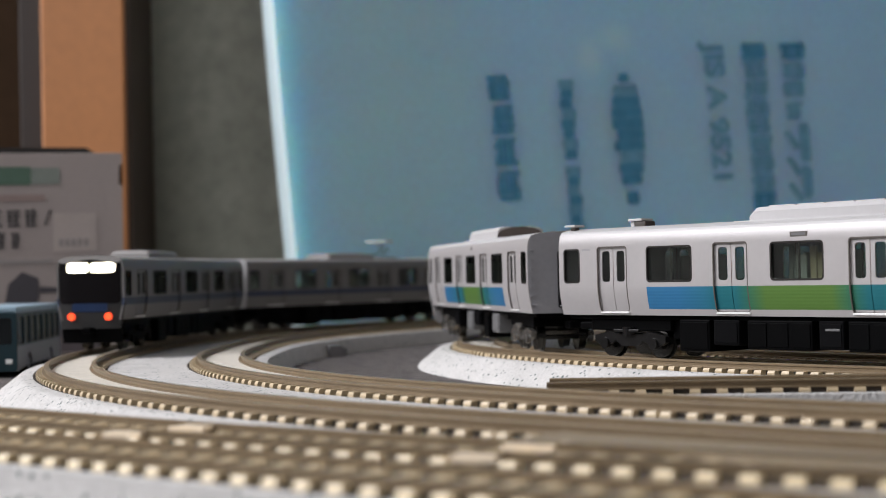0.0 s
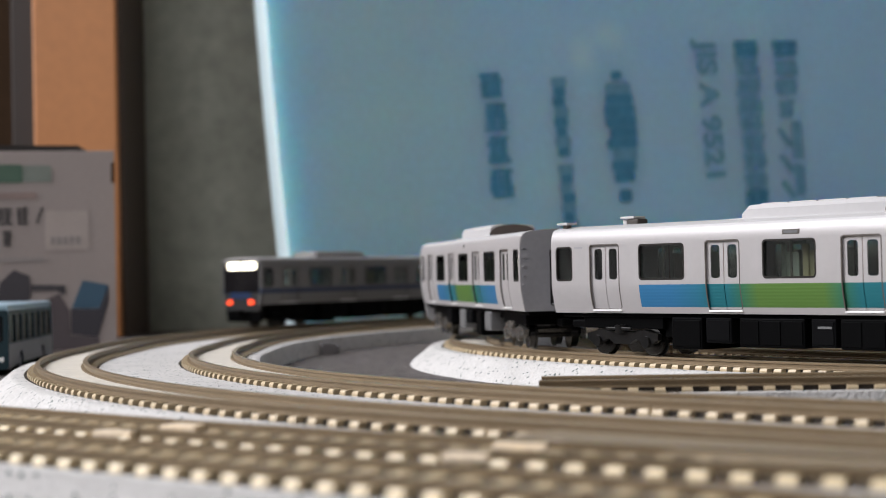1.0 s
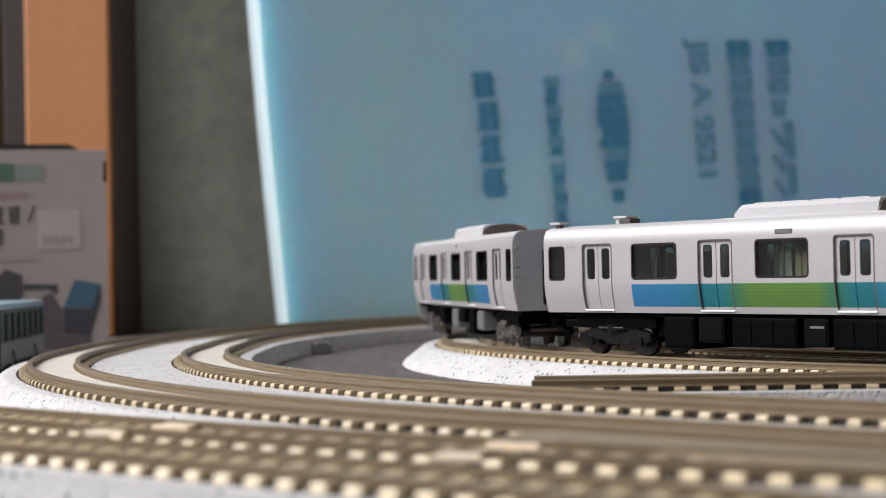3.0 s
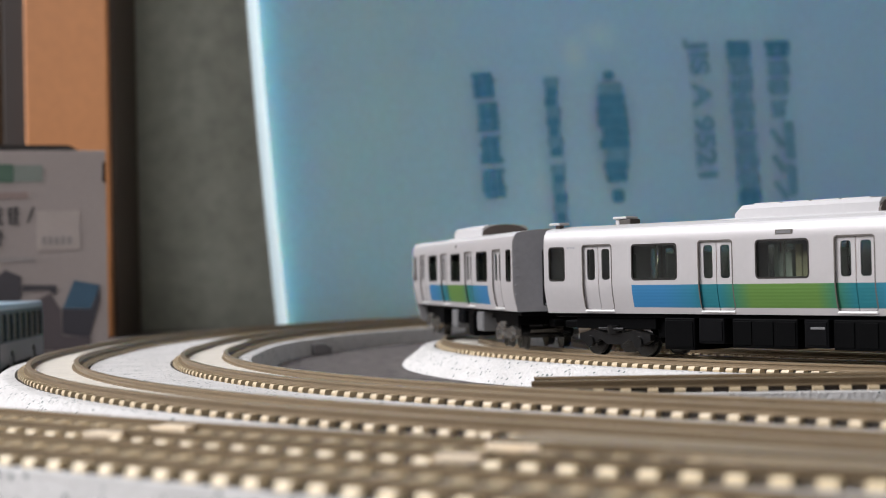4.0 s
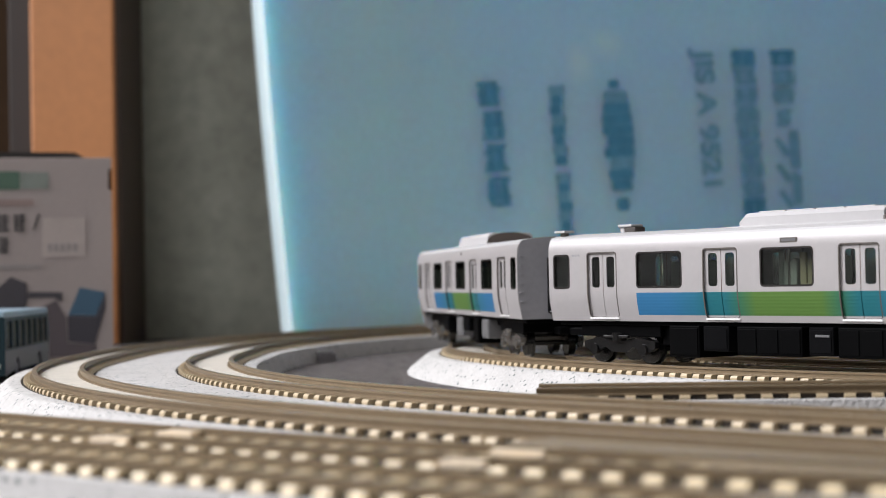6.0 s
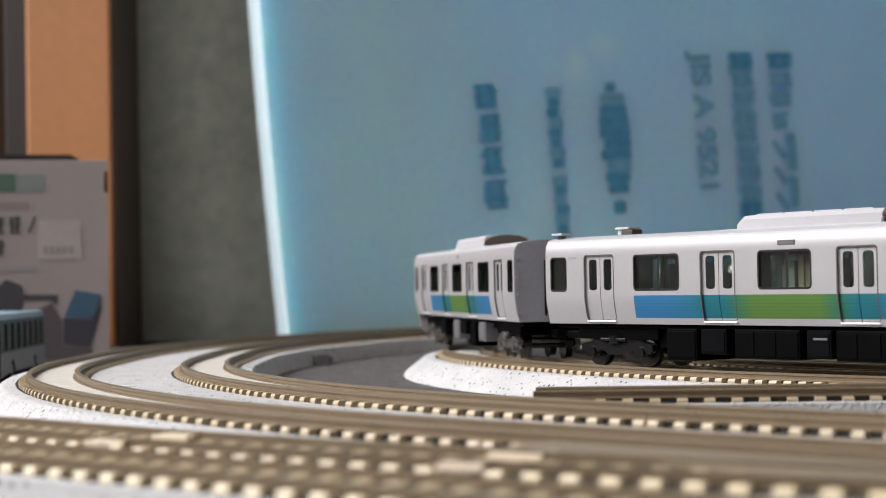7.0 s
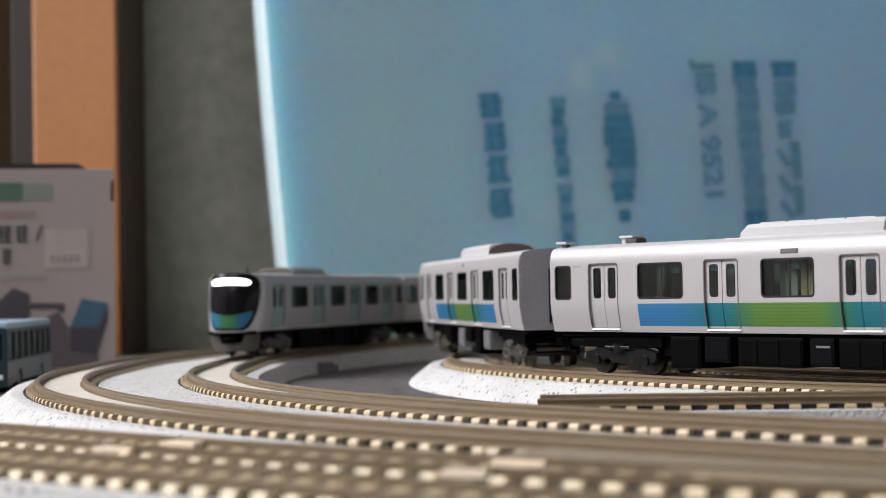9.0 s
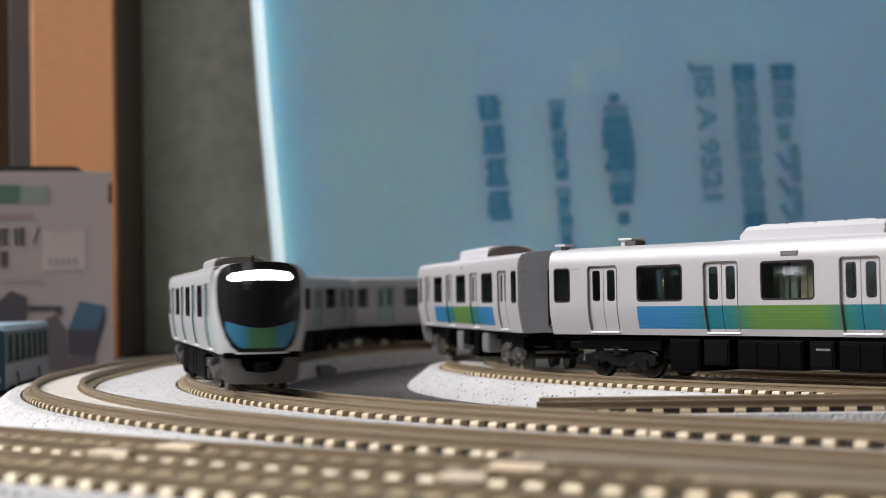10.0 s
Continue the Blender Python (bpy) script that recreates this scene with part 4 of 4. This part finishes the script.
def model_bus():
    top = empty("model_bus", pose(-0.1252, 0.462, 0, 0, 0, 95.0), label="teal and white model city bus on the carpet", category="bus")
    L, W = 36.5, 8.2
    f = lambda s: (lambda u, v, w: (u, s * (W + w - 0.25 * max(0, (v - 11) / 7) ** 2), v))
    for s in (-1, 1):
        arches = [[(c + 3.6 * math.cos(radians(t)), max(1.7, 2.6 + 3.4 * math.sin(radians(t)))) for t in range(0, 181, 20)] for c in (-18.5, 18.0)]
        low = [(-L, 1.7)] + [p for arch in arches for p in reversed(arch)] + [(L, 1.7), (L, 8.0), (-L, 8.0)]
        part("lower_side", plate(low, [], f(s), 0.5), M_BUS_WHITE, top, "white lower side")
        wins = [rrect(-35.2 + k * 9.95, -26.2 + k * 9.95, 8.4, 15.7, 0.5) for k in range(7)]
        part("upper_side", plate([(-L, 8.0), (L, 8.0), (L, 16.6), (-L, 16.6)], wins, f(s), 0.5, (), (11, 13, 15)), M_BUS_TEAL, top, "teal window band")
        for k in range(7):
            part("window", plate(rrect(-35.3 + k * 9.95, -26.1 + k * 9.95, 8.3, 15.8, 0.5), [], (lambda u, v, w, s=s: (u, s * (W - 0.35 + w - 0.25 * max(0, (v - 11) / 7) ** 2), v)), 0.1), M_BUS_GLASS, top, "dark bus window")
        for c in (-18.5, 18.0):
            wh = part("wheel", cyl_bm((c, s * (W - 1.4), 3.0), (0, 1, 0), 3.0, 2.0, 20), M_RUBBER, top)
            part("hub", cyl_bm((c, s * (W - 0.4), 3.0), (0, 1, 0), 1.6, 0.3, 14), M_BUS_WHITE, wh)
    part("roof", box_bm(-L, L, -W + 0.1, W - 0.1, 16.4, 18.3, 0.8), plain("pale_blue_roof", (0.36, 0.50, 0.60), 0.3), top, "pale blue shiny roof", 40)
    for s in (-1, 1):
        e = part("end_panel", plate(rrect(-W + 0.1, W - 0.1, 1.7, 16.8, 0.9), [rrect(-W + 1.4, W - 1.4, 8.6, 15.4, 0.6)], lambda u, v, w, s=s: (s * (L + 0.4 + w), u, v), 0.8), M_BUS_TEAL, top, "dark teal bus end")
        part("end_window", plate(rrect(-W + 1.3, W - 1.3, 8.5, 15.5, 0.6), [], lambda u, v, w, s=s: (s * (L + 0.1 + w), u, v), 0.1), M_BUS_GLASS, e)
        for y in (-6, 6):
            part("lamp", box_bm(s * (L + 0.45) - 0.15, s * (L + 0.45) + 0.15, y - 0.9, y + 0.9, 3.6, 4.8, 0.1), M_STEP, e)
    part("chassis", box_bm(-L + 0.5, L - 0.5, -W + 1.2, W - 1.2, 1.5, 3.2), M_UNDER, top)


model_bus()


def cardboard_box():
    Y = 570.0
    top = empty("cardboard_box", pose(-0.115, 0.57, 0, 0, 0, 13) @ pose(0.115, -0.57, 0), label="pale printed cardboard box with an open top", category="box")
    x0, x1, h, d = -300.0, -115.0, 68.5, 60.0
    part("front_panel", box_bm(x0, x1, Y, Y + 1.2, 0, h, 0.2), M_CARD, top, "pale front panel with blurred print")
    part("back_panel", box_bm(x0, x1, Y + d - 1.2, Y + d, 0, h, 0.2), M_CARD, top)
    for x in (x0, x1 - 1.2):
        part("side_panel", box_bm(x, x + 1.2, Y + 1.25, Y + d - 1.25, 0, h, 0.2), M_CARD, top)
    part("bottom_panel", box_bm(x0 + 1.3, x1 - 1.3, Y + 1.3, Y + d - 1.3, 0.1, 1.2), M_CARD, top)
    # Near-black sheet below the rim paints the shade inside the box.
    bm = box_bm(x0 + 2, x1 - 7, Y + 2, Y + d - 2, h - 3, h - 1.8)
    part("inner_flap", bm, M_CARDTOP, top, "dark sheet for the shade inside the open top")
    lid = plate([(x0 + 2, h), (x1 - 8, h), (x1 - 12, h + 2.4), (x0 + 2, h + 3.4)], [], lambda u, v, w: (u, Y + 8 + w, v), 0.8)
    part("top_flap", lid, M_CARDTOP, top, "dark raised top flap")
    part("finger_notch", plate([(x1 - 1.2, 57.8), (x1 + 0.05, 57.2), (x1 + 0.05, 64.8), (x1 - 1.0, 64.2)], [], lambda u, v, w: (u, Y - 0.1 + w, v), 0.3), M_DARKWOOD, top)
    pr = lambda name, loop, m, lab: part(name, plate(loop, [], lambda u, v, w: (u, Y - 0.08 + w, v), 0.2), m, top, lab)
    ink = plain("print_black", (0.06, 0.055, 0.055))
    grey = plain("print_grey", (0.30, 0.27, 0.26))
    pr("green_logo", rrect(-172, -145.5, 57.7, 63.9, 0.6), plain("print_green", (0.085, 0.15, 0.105)), "dark green printed logo block")
    pr("green_logo_tail", rrect(-145.3, -136, 57.9, 63.6, 0.6), plain("print_pale_green", (0.22, 0.245, 0.215)), "pale green printed block")
    pr("small_print", rrect(-172, -141, 52.2, 54.4, 0.2), plain("print_pink", (0.30, 0.22, 0.20)), "faint line of small print")
    rng = random.Random(4)

    def marks(a, b, z, hh, m):
        """One unreadable character as thin bars."""
        for k in range(4):
            pr("printed_mark", rrect(a + rng.uniform(0, 0.9), b - rng.uniform(0, 0.9), z + k * hh / 4 + 0.2, z + (k + 0.5) * hh / 4 + 0.2, 0.15), m, "dark printed bar")
        for f in (0.28, 0.7):
            c = a + (b - a) * f
            pr("printed_stroke", rrect(c - 0.35, c + 0.35, z + rng.uniform(0, 1.5), z + hh - rng.uniform(0, 1.5), 0.15), m, "dark printed bar")
    for a, b in ((-167.5, -162), (-160.9, -155.2), (-154.2, -149.2), (-148.3, -143.6)):
        marks(a, b, 43.3, 6.4, ink)
    pr("printed_stroke", [(-141.6, 44), (-140.9, 44), (-138.9, 49.4), (-139.6, 49.4)], ink, "dark printed bar")
    marks(-158.6, -154.2, 36, 6, ink)
    marks(-152.6, -149.4, 36, 6, ink)
    pr("price_label", rrect(-138.4, -124, 34.8, 48, 0.4), plain("label_beige", (0.44, 0.375, 0.345)), "pale price label")
    for k in range(5):
        part("label_mark", plate(rrect(-136.6 + k * 2.1, -135.2 + k * 2.1, 36.6, 39.2, 0.3), [], lambda u, v, w: (u, Y - 0.2 + w, v), 0.2), grey, top, "grey printed bar")
    pr("fine_line", rrect(-172, -139, 30.9, 32.3, 0.2), grey, "thin grey printed line")
    dk = plain("print_slate", (0.06, 0.054, 0.062))
    pr("picture_ground", [(-172, 0.6), (-120.5, 0.6), (-121.2, 4.4), (-130.6, 5.5), (-130.8, 14), (-134, 20), (-144.6, 15), (-155, 15.5), (-172, 18)], plain("print_mauve", (0.10, 0.08, 0.085)), "printed dark ground of the picture")
    pr("picture_house", [(-155, 16), (-145, 15.6), (-143.5, 19.5), (-143.7, 26), (-149, 28.2), (-153.6, 24)], dk, "printed grey building")
    pr("picture_lane", [(-143.3, 20.8), (-135, 20.9), (-132.2, 19.2), (-132.0, 22.6), (-143.3, 23)], dk, "printed dark lane between the buildings")
    pr("picture_roof", [(-130.2, 14.7), (-120.8, 14.4), (-117.6, 22.4), (-126.2, 24.2)], plain("print_roof_blue", (0.05, 0.11, 0.17)), "printed blue roof")
    pr("picture_wall", [(-130.3, 5.9), (-121.4, 4.6), (-117.6, 17), (-117.6, 22), (-120.7, 14.1), (-130.3, 14.5)], plain("print_dark_wall", (0.05, 0.045, 0.055)), "printed dark wall")


cardboard_box()


SHRINK = 0.886      # the print's scale on the board


def foam_board():
    top = empty("foam_board", pose(-0.0655, 0.700, 0.0, 0, -3.85, 22.0), label="large pale blue foam board with blue printed columns", category="foam board")
    wide, high, thick = 860.0, 560.0, 17.0
    bm = box_bm(0, wide, 0.0, thick, 0, high)
    bmesh.ops.bisect_plane(bm, geom=bm.verts[:] + bm.edges[:] + bm.faces[:], plane_co=(60, 0, 0), plane_no=(1, 0, 0))
    for k in range(1, 24):
        bmesh.ops.bisect_plane(bm, geom=bm.verts[:] + bm.edges[:] + bm.faces[:], plane_co=(0, 0, k * 10), plane_no=(0, 0, 1))
    for v in bm.verts:
        if v.co.x < 1:      # the cut edge bows a little
            v.co.x -= 1.6 * math.sin(math.pi * min(1.0, v.co.z / 230))
    board = part("board", bm, [M_FOAM, M_FOAM_LIT_EDGE], top, "pale blue foam sheet, light painted on its cut edge")
    # Left-facing faces get the painted-light edge colour.
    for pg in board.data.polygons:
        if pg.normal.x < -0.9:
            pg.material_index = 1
    rng = random.Random(11)

    def stamp(loop, m, up=0.0):
        part("printed_bar", plate([(u + 1.0, v + 2.8) for u, v in loop], [], lambda u, v, w: (u, -0.1 - up + w, v), 0.15), m, top, "blue printed bar")

    def scaled(u0, u1, v0, v1, r):
        return rrect(u0 * SHRINK, u1 * SHRINK, v0 * SHRINK, v1 * SHRINK, r * SHRINK)

    def character(u0, u1, v0, v1, m, rows=5):
        """One unreadable printed character: close ragged bars crossed by two upright ones."""
        h = (v1 - v0) / rows
        for k in range(rows):
            stamp(scaled(u0 + rng.uniform(0, 2.2), u1 - rng.uniform(0, 2.2), v0 + k * h, v0 + (k + rng.uniform(0.62, 0.9)) * h, 0.5), m)
        for f in (0.25, 0.72):
            c = u0 + (u1 - u0) * (f + rng.uniform(-0.06, 0.06))
            stamp(scaled(c - 1.3, c + 1.3, v0 + rng.uniform(0, 2), v1 - rng.uniform(0, 2), 0.5), m, 0.04)

    # first column: four characters
    for u0, v0, v1 in ((103.8, 104.4, 115.7), (105.0, 87.7, 101.0), (105.0, 71.5, 84.6), (105.1, 54.2, 68.0)):
        character(u0 - 0.3, u0 + 13.0, v0 - 0.8, v1 + 0.6, M_INK)
    # second column: two runs of small letters
    for k in range(8):
        v = 112.5 - k * 5.1
        stamp(scaled(143.2 + 0.8 * (k % 2), 151.6 - 0.8 * (k % 3), v - 5.0, v, 1.0), M_INK if k % 3 else M_INK_PALE)
    for k in range(7):
        v = 68.0 - k * 4.9
        stamp(scaled(143.4 + 0.6 * (k % 2), 151.6 - 0.7 * (k % 3), v - 4.85, v, 1.0), M_INK if k % 2 else M_INK_PALE)
    # third column: a lens-shaped mark with a dot above and below
    stamp(scaled(177.5, 183.6, 109.3, 114.2, 1.8), M_INK)
    stamp(scaled(177.2, 184.2, 46.2, 53.0, 2.0), M_INK)
    for k in range(9):
        v = 108.0 - k * 5.7
        w = 8.6 - 3.2 * ((k - 3.6) / 4.4) ** 2
        stamp(scaled(180.4 - w + (2.6 if k in (4, 6) else 0.3 * (k % 2)), 181.4 + w, v - 5.6, v, 1.2), M_INK_PALE if k in (0, 6) else M_INK)
    # fifth and sixth columns: blocks, the lower ones faded
    for k in range(9):
        v = 127.6 - k * 10.0
        character(251.4, 267.4, v - 9.6, v, M_INK if k in (0, 8) else M_INK_PALE, 4)
    for u0, u1, v0, v1, m in ((275.0, 290.0, 117.5, 126.8, M_INK), (275.6, 289.4, 107.2, 116.0, M_INK_PALE), (275.0, 289.0, 97.2, 106.2, M_INK_PALE),
                              (276.5, 285.5, 85.0, 94.5, M_INK_PALE), (283.5, 288.6, 62.0, 83.0, M_INK_PALE), (283.8, 288.4, 42.0, 60.0, M_INK_PALE)):
        character(u0, u1 + 2.0, v0, v1, m, 4 if v1 - v0 < 12 else 7)
    for v in (78.0, 64.0, 50.0):
        stamp([(p * SHRINK, q * SHRINK) for p, q in ((274.5, v), (277.5, v + 1.5), (284.5, v - 8.0), (281.0, v - 9.5))], M_INK_PALE)
    # fourth column: the standard's number, set sideways
    cu = bpy.data.curves.new("standard_mark", "FONT")
    cu.body, cu.size, cu.extrude, cu.offset = "JIS A 9521", 0.019, 0.00008, 0.0008
    tmp = bpy.data.objects.new("standard_mark", cu)
    me = bpy.data.meshes.new_from_object(tmp)
    bpy.data.objects.remove(tmp)
    xs = [v.co.x for v in me.vertices]
    ys = [v.co.y for v in me.vertices]
    x0, y0, lx, ly = min(xs), min(ys), max(xs) - min(xs), max(ys) - min(ys)
    for v in me.vertices:
        a, b, c = (v.co.x - x0) / lx, (v.co.y - y0) / ly, v.co.z
        v.co = ((0.2268 + 0.0155 * b) * SHRINK, -0.00012 - c, (0.1322 - 0.0735 * a) * SHRINK)
    me.materials.append(M_INK_PALE)
    ob = new("standard_mark", me)
    ob.parent = top
    ob["label"] = "blue printed standard number set sideways"


foam_board()


M_CONNECTOR = plain("connector_grey", (0.13, 0.12, 0.12))


def feeder():
    top = part("feeder_connector", box_bm(-2.2, 2.2, -1.7, 1.7, 0, 3.4, 0.3), M_CONNECTOR)
    tagged(top, "small grey plastic track feeder connector on carpet", "connector")
    top.matrix_world = pose(-0.038, 0.505, 0, 0, 0, 20)
    part("lead", box_bm(-15, -2.2, -0.9, 0.9, 0.0, 1.2, 0.3), M_CONNECTOR, top, "flat grey lead")
    part("collar", box_bm(2.0, 3.6, -1.2, 1.2, 0.2, 2.6, 0.3), M_CONNECTOR, top)


feeder()

# ---- what moves ----


def along(s, d, way, drop=0.0):
    """A car's pose with its bogies on the track at offset d, its middle s along the loop."""
    p, q = OUTER[0](s - 46, d)[0], OUTER[0](s + 46, d)[0]
    m, h = (p + q) / 2, (q - p) * way
    return rail_pose(m.x, m.y, math.degrees(math.atan2(h.y, h.x)), drop)


def grey_at(t):
    if t < 1.7:
        return 858.0 - 150.0 * t - 6.0 * math.sin(math.pi * min(t, 1.0)) ** 2 + 9.0 * max(0.0, t - 1.0)
    u = min(t, 3.7) - 1.7
    return 609.3 - 141.0 * u + 141.0 * u * u / 4


def pearl_at(t):
    if t > 7.6:
        return 987.0 - 186.0 * (10 - t)
    u = 7.6 - max(t, 5.6)
    return 540.6 - 186.0 * u + 186.0 * u * u / 4


def motions():
    for i, car in enumerate(GREY_TRAIN):
        rows = [(k / 10, along(grey_at(k / 10) - 134.5 * i, 0.0, -1)) for k in range(0, 39)]
        walk(car, rows + [(10.0, rows[-1][1])])
    for i, car in enumerate(PEARL_TRAIN):
        rows = [(k / 10, along(pearl_at(k / 10) - 149.0 * i, GAP, 1, PEARL_DROP)) for k in range(55, 101)]
        walk(car, [(0.0, rows[0][1])] + rows)


motions()
